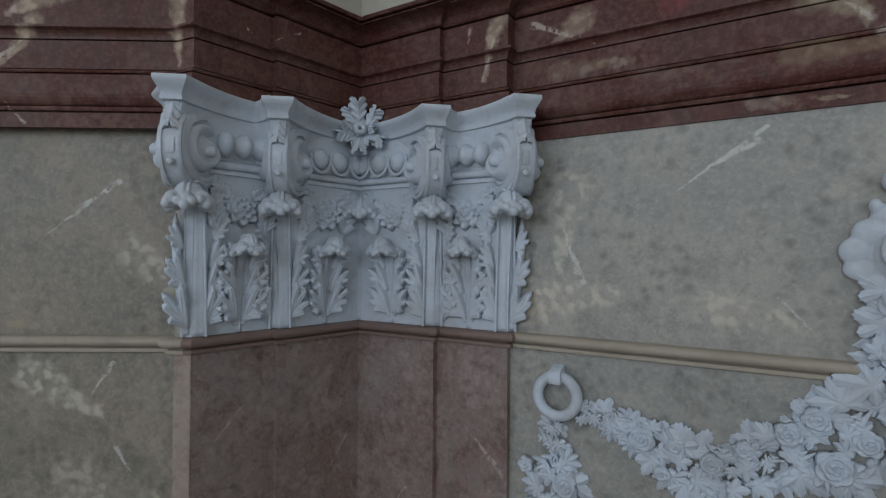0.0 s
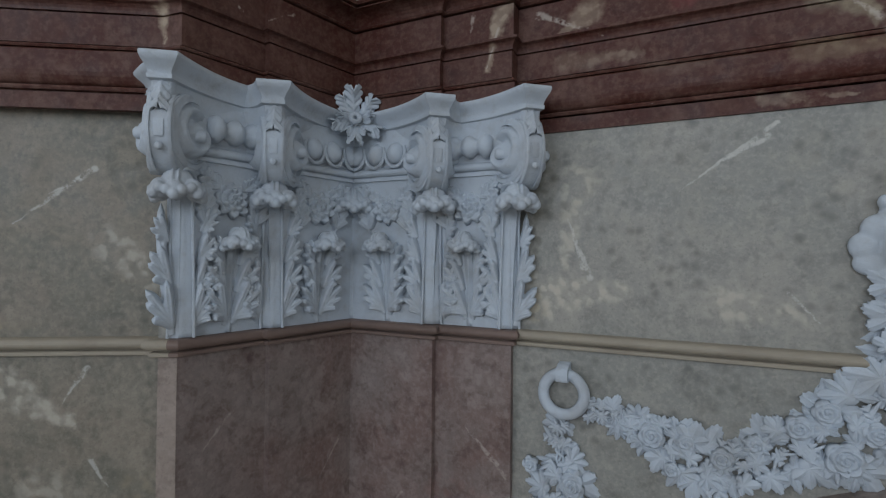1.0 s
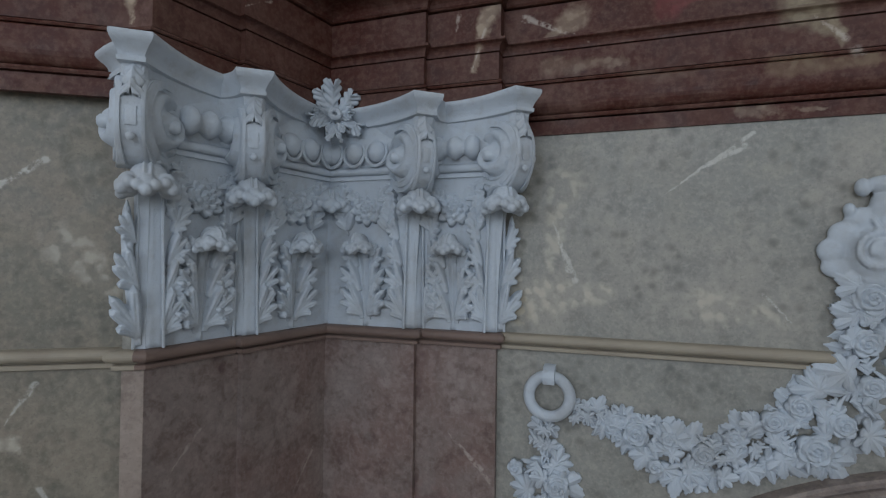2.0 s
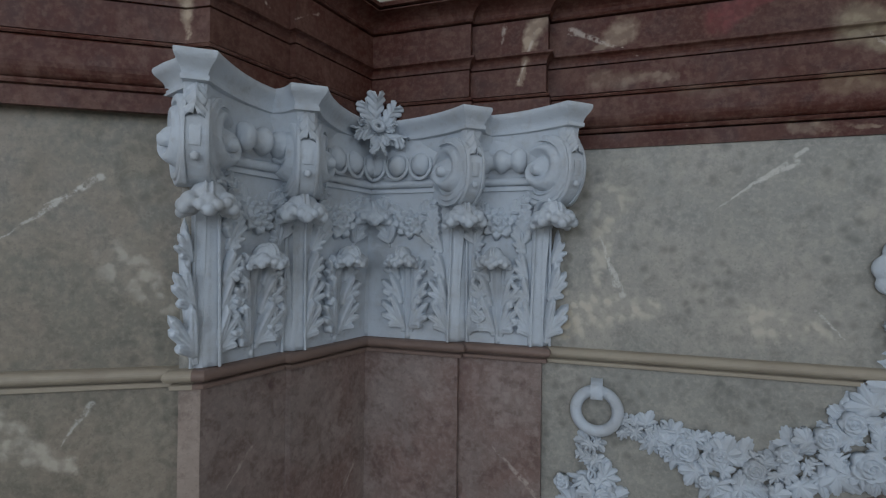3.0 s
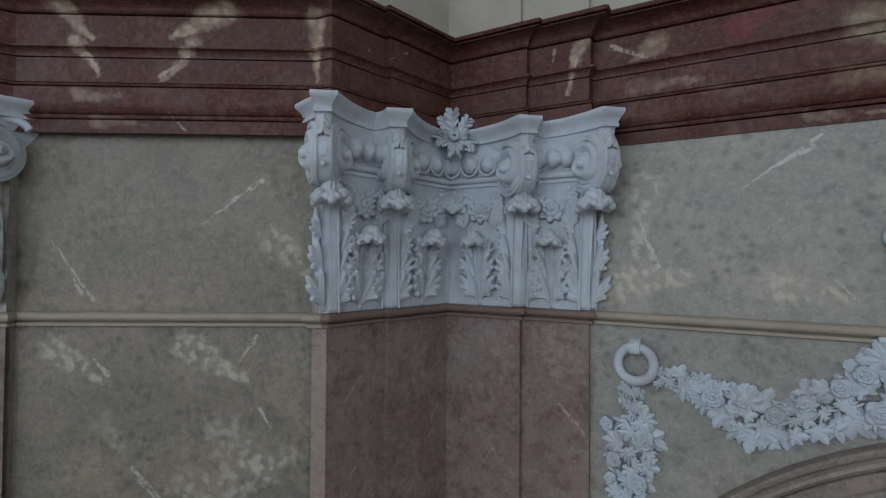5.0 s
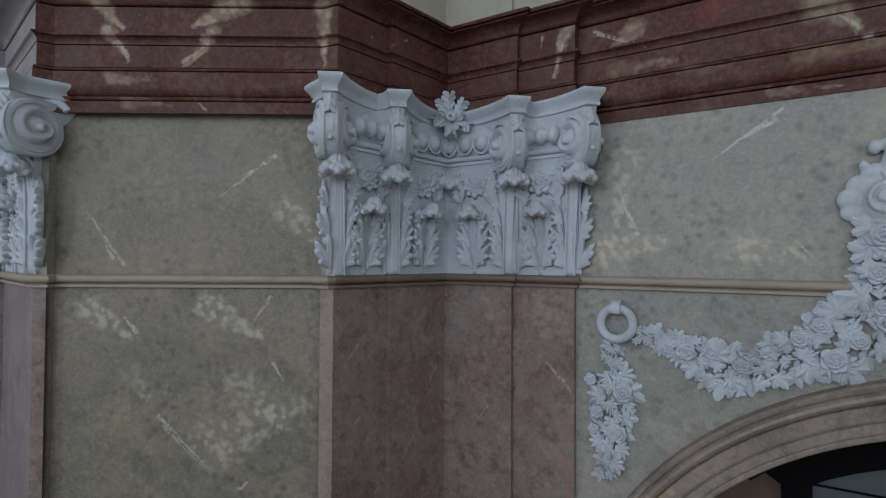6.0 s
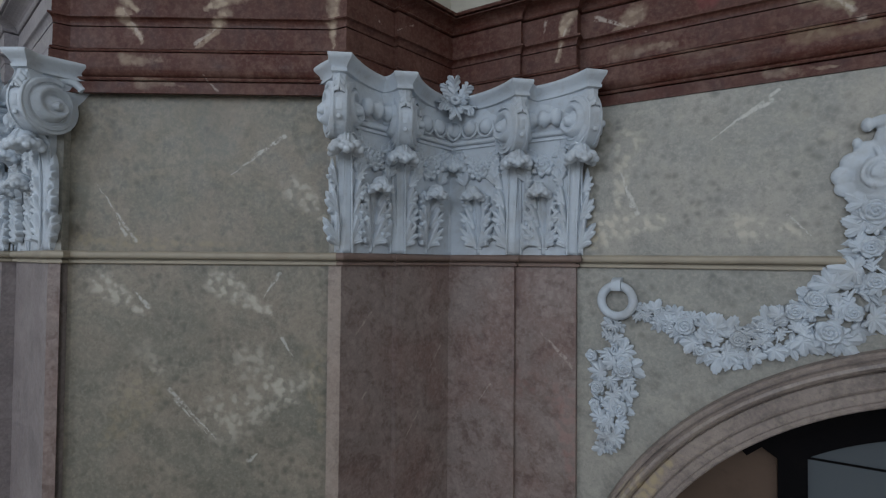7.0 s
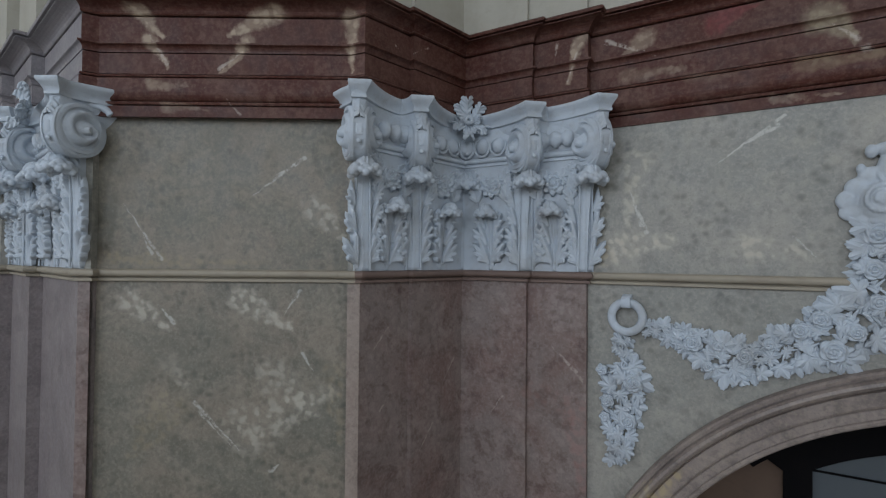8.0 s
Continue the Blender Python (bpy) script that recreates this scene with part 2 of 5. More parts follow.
def pier(pts, far):
    """The solid behind one folded corner: pilaster shafts, the pier behind the capital, and the pale frieze above."""
    a, b = (pts[0], pts[-1])
    back = [pts[-1] + Vector((0, 0.45)), Vector((-2.75, 2.76)), pts[0] - 0.45 * N_L]
    if far:
        back = [pts[-1] - 0.45 * N_L, pts[-1] - 0.45 * N_L + Vector((-0.6, 0.5)), far_3 - 0.6 * N_F]
    ring = list(pts) + back
    return tagged(part("pilaster", prism(ring, 0, 6.56), lilac_lit_marble if far else shaft_marble), kind="structure"), \
        tagged(part("pier", prism(ring, 6.56, 8.49), wall_marble), kind="structure"), \
        tagged(part("frieze", prism(ring, 8.49, HALL_H), pale_wall), kind="structure")


def on_bay(items, lift):
    """Painted marks laid on the blank bay (or lift above it)."""
    o = Vector((*corner[0], 0)) + lift * Vector((*N_L, 0))
    n = Vector((*N_L, 0))
    return [(Vector(a) - (Vector(a) - o).dot(n) * n, Vector(b) - (Vector(b) - o).dot(n) * n, *rest) for a, b, *rest in items]


def on_arch_wall(items, lift):
    return [((a[0], WALL_Y - lift, a[2]), (b[0], WALL_Y - lift, b[2]), *rest) for a, b, *rest in items]


def on_shaft(items, lift):
    """Marks on the folded pilaster: each on its own face."""
    out = []
    for a, b, *rest in items:
        u = a[0] - C_R.x
        if a[1] > 2.2:
            y = FACE_Y - (STEP if u < U_STEP else 0.0) - lift
            out.append(((a[0], y, a[2]), (b[0], y, b[2]), *rest))
        else:
            ends = []
            for p in (a, b):
                q = Vector(p[:2])
                far_out = -(Vector(a[:2]) - C_LEFT).dot(D_P) > U_STEP
                q = q - ((q - C_LEFT).dot(N_P) - (0.0 if far_out else STEP) - lift) * N_P
                ends.append((q.x, q.y, p[2]))
            out.append((*ends, *rest))
    return out


PALE = (0.50, 0.455, 0.375)
OCHRE = (0.32, 0.262, 0.165)
SHADE_OR_MOTTLE = (0.125, 0.115, 0.085)
wall_strokes = [
    ((-2.68, 1.08, 7.42), (-2.99, 0.89, 7.15), 0.022), ((-2.72, 1.05, 7.38), (-2.85, 0.97, 7.29), 0.02), ((-3.54, 0.55, 6.68), (-3.78, 0.40, 7.08), 0.02),
    ((-3.60, 0.51, 6.72), (-3.66, 0.47, 6.86), 0.018), ((-3.33, 0.68, 5.67), (-3.05, 0.85, 5.33), 0.022), ((-3.30, 0.70, 5.60), (-3.1, 0.82, 5.36), 0.016),
    ((-2.68, 1.08, 6.02), (-2.61, 1.12, 5.89), 0.022), ((-2.70, 1.07, 6.46), (-2.79, 1.01, 6.30), 0.022), ((-3.46, 0.60, 6.23), (-3.56, 0.54, 6.36), 0.024),
    ((-2.86, 0.97, 5.19), (-2.81, 1.00, 5.23), 0.03),
    ((0.26, 2.31, 7.63), (-0.14, 2.31, 7.34), 0.018), ((0.22, 2.31, 7.57), (0.05, 2.31, 7.47), 0.024), ((-0.56, 2.31, 6.91), (-0.68, 2.31, 7.22), 0.026),
    ((-0.60, 2.31, 6.96), (-0.65, 2.31, 7.12), 0.02), ((0.30, 2.31, 6.86), (0.42, 2.31, 6.73), 0.015)]
wall_clouds_and_shade = [
    ((-3.74, 0.43, 6.39), (-3.50, 0.58, 6.19), 0.13, 0.7, PALE), ((-3.05, 0.85, 6.40), (-2.75, 1.03, 6.20), 0.13, 0.75, PALE),
    ((-3.00, 0.88, 5.47), (-2.50, 1.19, 5.75), 0.24, 0.6, PALE), ((-2.85, 0.97, 5.85), (-2.6, 1.13, 5.6), 0.2, 0.5, PALE), ((-3.49, 0.58, 5.95), (-3.39, 0.65, 5.79), 0.12, 0.4, PALE),
    ((-3.85, 0.36, 6.68), (-2.9, 0.94, 6.66), 0.08, 0.55, OCHRE), ((-2.61, 1.12, 7.05), (-2.44, 1.23, 6.85), 0.14, 0.6, PALE),
    ((-3.5, 0.58, 5.6), (-3.7, 0.45, 5.3), 0.25, 0.4, OCHRE), ((-2.5, 1.2, 5.9), (-2.45, 1.22, 5.4), 0.12, 0.4, OCHRE),
    # next six are dark: four paint shade beside the capitals, two marble mottling
    ((-2.46, 1.20, 7.52), (-2.47, 1.20, 7.22), 0.11, 0.55, SHADE_OR_MOTTLE), ((-3.86, 0.36, 7.40), (-3.84, 0.37, 6.72), 0.10, 0.65, SHADE_OR_MOTTLE), ((-0.80, 2.31, 7.50), (-0.84, 2.31, 7.05), 0.11, 0.55, SHADE_OR_MOTTLE),
    ((-0.90, 2.31, 7.0), (-0.86, 2.31, 6.7), 0.05, 0.6, SHADE_OR_MOTTLE), ((-3.2, 0.76, 6.1), (-2.95, 0.91, 6.05), 0.16, 0.4, SHADE_OR_MOTTLE), ((-3.5, 0.58, 6.0), (-3.7, 0.45, 5.8), 0.2, 0.35, SHADE_OR_MOTTLE),
    ((-0.81, 2.31, 6.79), (-0.39, 2.31, 6.85), 0.19, 1.0, PALE), ((-0.61, 2.31, 7.40), (-0.70, 2.31, 6.95), 0.13, 0.8, PALE),
    ((0.08, 2.31, 6.79), (0.35, 2.31, 6.75), 0.14, 0.85, PALE), ((-0.85, 2.31, 6.72), (-0.9, 2.31, 7.0), 0.08, 0.5, OCHRE), ((0.3, 2.31, 7.45), (0.55, 2.31, 7.3), 0.12, 0.3, PALE)]
IVORY = (0.42, 0.33, 0.24)
red_clouds = [
    ((-3.65, 0.39, 8.48), (-3.47, 0.50, 8.24), 0.10, 1.0, IVORY), ((-3.56, 0.45, 8.23), (-3.44, 0.52, 8.02), 0.07, 0.9, IVORY),
    ((-2.80, 0.91, 8.43), (-3.08, 0.74, 8.26), 0.11, 1.0, IVORY), ((-2.97, 0.81, 8.22), (-3.12, 0.72, 8.01), 0.07, 0.95, IVORY),
    ((-2.34, 1.19, 8.38), (-2.33, 1.19, 8.02), 0.09, 1.0, IVORY), ((-3.55, 0.46, 7.90), (-3.2, 0.66, 7.88), 0.06, 0.5, IVORY),
    ((-3.45, 0.5, 7.75), (-3.2, 0.66, 7.73), 0.06, 0.4, IVORY),
    ((-1.00, 2.23, 8.36), (-1.10, 2.23, 8.03), 0.07, 0.9, IVORY), ((-0.56, 2.23, 8.30), (-0.72, 2.23, 8.22), 0.09, 0.7, IVORY),
    ((0.45, 2.23, 8.20), (0.62, 2.23, 8.03), 0.13, 0.75, (0.36, 0.31, 0.21)), ((-0.11, 2.23, 8.31), (0.10, 2.23, 8.36), 0.10, 0.8, (0.20, 0.05, 0.05)),
    ((0.35, 2.23, 7.93), (0.95, 2.23, 7.90), 0.07, 0.6, (0.26, 0.19, 0.12)), ((-0.3, 2.23, 7.95), (0.2, 2.23, 7.93), 0.06, 0.4, (0.22, 0.16, 0.12)),
    ((0.2, 2.26, 7.74), (0.55, 2.26, 7.72), 0.05, 0.5, IVORY), ((-0.7, 2.23, 8.05), (-0.3, 2.23, 8.03), 0.08, 0.35, IVORY)]
red_strokes = [
    ((-0.84, 2.23, 8.33), (-0.50, 2.23, 8.16), 0.03), ((-1.18, 2.23, 8.36), (-1.20, 2.23, 8.22), 0.025), ((-1.02, 2.23, 8.30), (-1.10, 2.23, 8.05), 0.02),
    ((-0.16, 2.25, 7.67), (-0.26, 2.25, 7.77), 0.018), ((-0.35, 2.23, 7.85), (-0.28, 2.23, 7.83), 0.016), ((-3.01, 0.78, 7.70), (-3.10, 0.73, 7.82), 0.018),
    ((-3.45, 0.51, 8.05), (-3.60, 0.42, 8.35), 0.022), ((-3.14, 0.71, 8.02), (-3.0, 0.79, 8.15), 0.022), ((-2.83, 0.9, 8.44), (-2.78, 0.93, 8.33), 0.025), ((-2.05, 1.72, 8.33), (-2.1, 1.5, 8.2), 0.015),
    ((-2.12, 1.45, 8.25), (-2.16, 1.3, 8.38), 0.012), ((0.62, 2.23, 8.03), (0.5, 2.23, 8.15), 0.03), ((0.66, 2.22, 7.96), (0.70, 2.22, 7.94), 0.05)]
shaft_strokes = [
    ((-2.20, 1.47, 6.19), (-2.24, 1.32, 6.02), 0.016), ((-2.06, 2.15, 5.89), (-2.09, 2.03, 5.72), 0.016), ((-1.00, 2.25, 5.80), (-1.24, 2.25, 6.03), 0.022), ((-1.05, 2.25, 5.86), (-1.2, 2.25, 6.0), 0.018),
    ((-1.64, 2.25, 5.60), (-1.74, 2.25, 5.45), 0.014), ((-2.22, 1.40, 5.59), (-2.20, 1.50, 5.70), 0.014), ((-2.1, 1.9, 5.4), (-2.14, 1.75, 5.2), 0.014)]
shaft_clouds = [
    ((-1.10, 2.25, 6.30), (-1.0, 2.25, 6.14), 0.11, 0.55, (0.30, 0.25, 0.22)), ((-1.40, 2.25, 5.63), (-1.0, 2.25, 5.61), 0.2, 0.45, (0.26, 0.15, 0.13)), ((-1.05, 2.25, 5.5), (-1.0, 2.25, 5.0), 0.15, 0.5, (0.30, 0.16, 0.14)),
    ((-1.85, 2.25, 6.22), (-1.69, 2.25, 5.87), 0.18, 0.4, (0.2, 0.165, 0.15)), ((-1.3, 2.25, 6.4), (-1.1, 2.25, 6.2), 0.12, 0.35, (0.28, 0.22, 0.2)), ((-2.15, 1.75, 6.3), (-2.12, 1.85, 5.9), 0.14, 0.4, (0.2, 0.16, 0.14)),
    ((-2.2, 1.55, 6.5), (-2.19, 1.6, 6.3), 0.06, 0.8, (0.07, 0.035, 0.03)), ((-1.42, 2.24, 6.45), (-1.42, 2.24, 6.2), 0.06, 0.5, (0.09, 0.045, 0.04))]
def red_marks(items):
    bay = [q for q in items if q[0][0] < -2.25]
    fold = [q for q in items if -2.25 <= q[0][0] < -0.97]
    rest = [q for q in items if q[0][0] >= -0.97]
    return on_bay(bay, 0.09) + on_shaft(fold, 0.07) + on_arch_wall(rest, 0.025)


shaft_marble = painted_marble("shaft marble", (0.186, 0.118, 0.101), (0.210, 0.168, 0.150), (0.31, 0.25, 0.222), strokes=on_shaft(shaft_strokes, 0), clouds=on_shaft(shaft_clouds, 0), rough=0.42, cloud_amount=0.7, dark_amount=0.72, vein=(0.42, 0.36, 0.31))
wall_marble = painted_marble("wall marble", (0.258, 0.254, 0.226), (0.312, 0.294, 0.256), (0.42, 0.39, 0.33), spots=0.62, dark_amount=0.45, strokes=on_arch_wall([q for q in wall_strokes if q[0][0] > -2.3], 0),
                             clouds=on_arch_wall([q for q in wall_clouds_and_shade if q[0][0] > -2.3], 0), rough=0.5)
# darker copy of the wall marble: the bay's dimmer light is in its colour
bay_marble_shaded = painted_marble("bay wall marble", (0.172, 0.161, 0.127), (0.231, 0.194, 0.149), (0.32, 0.28, 0.215), spots=0.62, dark_amount=0.48, strokes=on_bay([q for q in wall_strokes if q[0][0] < -2.3], 0),
                            clouds=on_bay([q for q in wall_clouds_and_shade if q[0][0] < -2.3], 0), rough=0.5, vein=(0.56, 0.54, 0.49))
red_marble = painted_marble("red marble", (0.072, 0.020, 0.013), (0.092, 0.040, 0.030), (0.170, 0.098, 0.076), strokes=red_marks(red_strokes), clouds=red_marks(red_clouds), rough=0.5, cloud_amount=0.6, solid=0.5, vein=(0.55, 0.48, 0.41), spec=0.25)
ledge_paint = plaster("ledge paint", (0.35, 0.305, 0.235), (0.25, 0.205, 0.16), 0.5, 0.55, 0.1)
ledge_dark = plaster("shaft ledge paint", (0.20, 0.14, 0.115), (0.12, 0.08, 0.065), 0.5, 0.5, 0.1)
pale_wall = plaster("pale frieze paint", (0.42, 0.40, 0.34), (0.33, 0.30, 0.24), 0.5, 0.7, 0.15)
arch_paint = painted_marble("archivolt marble", (0.185, 0.148, 0.132), (0.26, 0.21, 0.185), (0.36, 0.30, 0.24), clouds=[((-0.52, 2.24, 5.02), (-0.30, 2.24, 5.30), 0.11, 0.8, (0.42, 0.33, 0.19)), ((-0.62, 2.22, 5.0), (-0.5, 2.22, 5.2), 0.07, 0.6, (0.45, 0.37, 0.24))], rough=0.5)
stucco = plaster("white stucco", (0.51, 0.56, 0.61), (0.34, 0.335, 0.325), 0.6, 0.6, 0.35)
# paler copies for the far pilaster and entablature: strong light put into the colour
lilac_lit_marble = painted_marble("pale lilac marble", (0.205, 0.17, 0.168), (0.25, 0.212, 0.206), (0.33, 0.29, 0.28), rough=0.5)
lilac_lit_entablature = painted_marble("pale lilac entablature", (0.235, 0.215, 0.225), (0.28, 0.255, 0.26), (0.37, 0.345, 0.34), rough=0.45, dark_amount=0.25)
strip_paint = painted_marble("pink edge strip", (0.27, 0.205, 0.17), (0.30, 0.24, 0.20), (0.38, 0.31, 0.26), rough=0.5)
dark_wood = plaster("dark stained wood", (0.006, 0.0055, 0.006), (0.010, 0.008, 0.008), 0.5, 0.8, 0.1, 0.05)
stone_floor = plaster("stone floor", (0.42, 0.39, 0.35), (0.30, 0.27, 0.24), 0.6, 0.4, 0.1)
hall_paint = plaster("hall plaster", (0.80, 0.76, 0.70), (0.68, 0.64, 0.58), 0.5, 0.8, 0.1)

for far in (False, True):
    pier(corner_far if far else corner, far)
wall_slab("wall_blank_bay", corner_far[-1], corner[0], 0, 8.49, bay_marble_shaded)
wall_slab("frieze_blank_bay", corner_far[-1], corner[0], 8.49, HALL_H, pale_wall)
wall_slab("frieze_arch_wall", corner[-1], WALL_END, 8.49, HALL_H, pale_wall)
wall_slab("wall_far", WALL_END_FAR, corner_far[0], 0, 8.49, wall_marble)
wall_slab("frieze_far", WALL_END_FAR, corner_far[0], 8.49, HALL_H, pale_wall)

# the wall with the arch
ARCH_C, ARCH_R = (1.40, 3.73), 2.165
bm = bmesh.new()
x0, x1 = corner[-1].x, WALL_END.x
outline = [(x0, 0), (ARCH_C[0] - ARCH_R, 0)] + arc(ARCH_C, ARCH_R, 180, 0, 48) + [(ARCH_C[0] + ARCH_R, 0), (x1, 0), (x1, 8.49), (x0, 8.49)]
front = [bm.verts.new((x, WALL_Y, z)) for x, z in outline]
back = [bm.verts.new((x, WALL_Y + 0.55, z)) for x, z in outline]
bm.faces.new(front)
bm.faces.new(back[::-1])
for i in range(len(outline)):
    j = (i + 1) % len(outline)
    bm.faces.new((front[i], front[j], back[j], back[i]))
bmesh.ops.recalc_face_normals(bm, faces=bm.faces)
tagged(part("wall_arch", bm, wall_marble), kind="structure")

# archivolt: a moulded band round the arch
arch_prof = [(2.150, -0.02), (2.150, 0.040), (2.158, 0.048), (2.176, 0.050), (2.184, 0.044), (2.186, 0.030), (2.236, 0.030), (2.246, 0.022), (2.250, 0.044), (2.262, 0.050), (2.336, 0.052), (2.342, 0.040),
             (2.348, 0.058), (2.360, 0.084), (2.378, 0.098), (2.396, 0.094), (2.408, 0.074), (2.411, 0.058), (2.418, 0.055), (2.421, 0.072), (2.438, 0.076), (2.450, 0.066), (2.455, 0.044), (2.458, -0.02)]
bm = bmesh.new()
rows = []
for k in range(73):
    a = radians(155 - 130 * k / 72)
    rows.append([bm.verts.new((ARCH_C[0] + r * math.cos(a), WALL_Y - p, ARCH_C[1] + r * math.sin(a))) for r, p in arch_prof])
for a, b in zip(rows, rows[1:]):
    for j in range(len(arch_prof)):
        k = (j + 1) % len(arch_prof)
        bm.faces.new((a[j], b[j], b[k], a[k]))
bm.faces.new(rows[0]), bm.faces.new(rows[-1][::-1])
bmesh.ops.recalc_face_normals(bm, faces=bm.faces)
tagged(part("archivolt", bm, arch_paint), kind="structure")

# entablature and string course
# over the pilasters it breaks forward, with a splayed return towards the blank bay
fold_plan = corner[2:9]
forward = [p + ENT_OUT * m for p, m in zip(fold_plan, mitres([PT_A - D_L] + fold_plan + [Vector((fold_plan[-1].x, WALL_Y))])[1:-1])]
forward[-1] = Vector((fold_plan[-1].x, FACE_Y - ENT_OUT))
bay_out = (ENT_OUT - 0.045) * N_L
ent_plan = [WALL_END_FAR] + corner_far[:5] + [FAR_A + FAR_PULL * D_L + ENT_OUT * N_L, FAR_A + (FAR_PULL + 0.075) * D_L + bay_out, PT_A - 0.075 * D_L + bay_out] + forward + [corner[-1], WALL_END]
ent = tagged(part("entablature", sweep(ent_plan, ent_profile), red_marble), kind="structure")
# far faces turned to the light get the brightened colour
ent.data.materials.append(lilac_lit_entablature)
for f in ent.data.polygons:
    q = f.center.to_2d() - FAR_A - FAR_PULL * D_L
    if q.dot(D_L) < 0 and q.dot((D_F - D_L).normalized()) > 0.0 and abs(f.normal.to_2d().dot(N_L)) < 0.9 * max(0.05, f.normal.to_2d().length):
        f.material_index = 1
tagged(part("edge_strip", prism([corner[1] + 0.003 * N_L, corner[2] + 0.003 * N_L - 0.002 * D_L, corner[2] - 0.03 * N_L - 0.01 * D_L, corner[1] - 0.03 * N_L], 0, 6.535), strip_paint), kind="structure")
far_strip = [FAR_A + 0.003 * N_L + 0.004 * D_L, mirrored(corner[1]) + 0.003 * N_L, mirrored(corner[1]) - 0.03 * N_L, FAR_A - 0.03 * N_L + 0.01 * D_L]
tagged(part("edge_strip", prism(far_strip, 0, 6.535), shaft_marble), kind="structure")
tagged(part("string_course", sweep([corner_far[-1], corner[0], corner[1], corner[2] - 0.03 * D_L], ledge_profile), ledge_paint), kind="structure")
tagged(part("string_course", sweep([corner[-1], Vector((0.575, WALL_Y))], ledge_profile), ledge_paint), kind="structure")
tagged(part("pilaster_neck", sweep([corner[2] - 0.03 * D_L] + corner[2:], ledge_profile), ledge_dark), kind="structure")
tagged(part("pilaster_neck", sweep(corner_far, ledge_profile), ledge_paint), kind="structure")

# the rest of the hall: floor, ceiling, plain walls with tall window openings
tagged(part("floor", box((HALL_W - 1, HALL_S - 1, -0.3), (HALL_E + 1, 8, 0)), stone_floor), kind="structure")
tagged(part("ceiling", box((HALL_W - 1, HALL_S - 1, HALL_H), (HALL_E + 1, 8, HALL_H + 0.3)), hall_paint), kind="structure")
def pierced_wall(name, x0, x1, y, centres, half, z0, z1):
    bm = bmesh.new()
    cuts = [x0] + [v for c in centres for v in (c - half, c + half)] + [x1]
    for i in range(0, len(cuts), 2):
        piece = box((cuts[i], y - 0.5, 0), (cuts[i + 1], y, HALL_H))
        me = bpy.data.meshes.new("piece")
        piece.to_mesh(me); piece.free(); bm.from_mesh(me); bpy.data.meshes.remove(me)
    for c in centres:
        for lo, hi in ((0, z0), (z1, HALL_H)):
            piece = box((c - half, y - 0.5, lo), (c + half, y, hi))
            me = bpy.data.meshes.new("piece")
            piece.to_mesh(me); piece.free(); bm.from_mesh(me); bpy.data.meshes.remove(me)
    return bm
tagged(part("wall_south", pierced_wall("s", HALL_W - 0.5, HALL_E + 0.5, HALL_S, (-7.0, -2.0, 3.0), 1.15, 7.2, 13.4), hall_paint), kind="structure")
tagged(part("wall_west", pierced_wall("w", HALL_S, WALL_END_FAR.y + 1.0, 0, (-7.5,), 1.15, 7.2, 13.4), hall_paint, matrix=Matrix.Translation((HALL_W, 0, 0)) @ Matrix.Rotation(radians(90), 4, "Z")), kind="structure")
wall_slab("wall_closing_west", Vector((HALL_W - 0.5, WALL_END_FAR.y)), WALL_END_FAR, 0, HALL_H, hall_paint)
wall_slab("wall_closing_east", WALL_END, Vector((HALL_E + 0.5, WALL_Y)), 0, HALL_H, hall_paint)
# east opening is added only to hold the fill lamp
tagged(part("wall_east", pierced_wall("e", HALL_S, WALL_Y + 0.5, 0, (-5.5,), 1.15, 7.2, 13.4), hall_paint, matrix=Matrix.Translation((HALL_E + 0.5, 0, 0)) @ Matrix.Rotation(radians(90), 4, "Z")), kind="structure")


# ornament shapes, in a frame of their own: x across, y outwards, z up
def smooth_line(pts, n):
    """A smooth run of n + 1 points through the given ones."""
    out = []
    for k in range(n + 1):
        f = k / n * (len(pts) - 1)
        i = min(int(f), len(pts) - 2)
        f -= i
        p = [Vector(pts[max(0, min(len(pts) - 1, i + j))]) for j in (-1, 0, 1, 2)]
        out.append(0.5 * (2 * p[1] + (p[2] - p[0]) * f + (2 * p[0] - 5 * p[1] + 4 * p[2] - p[3]) * f * f + (3 * p[1] - 3 * p[2] + p[3] - p[0]) * f ** 3))
    return out


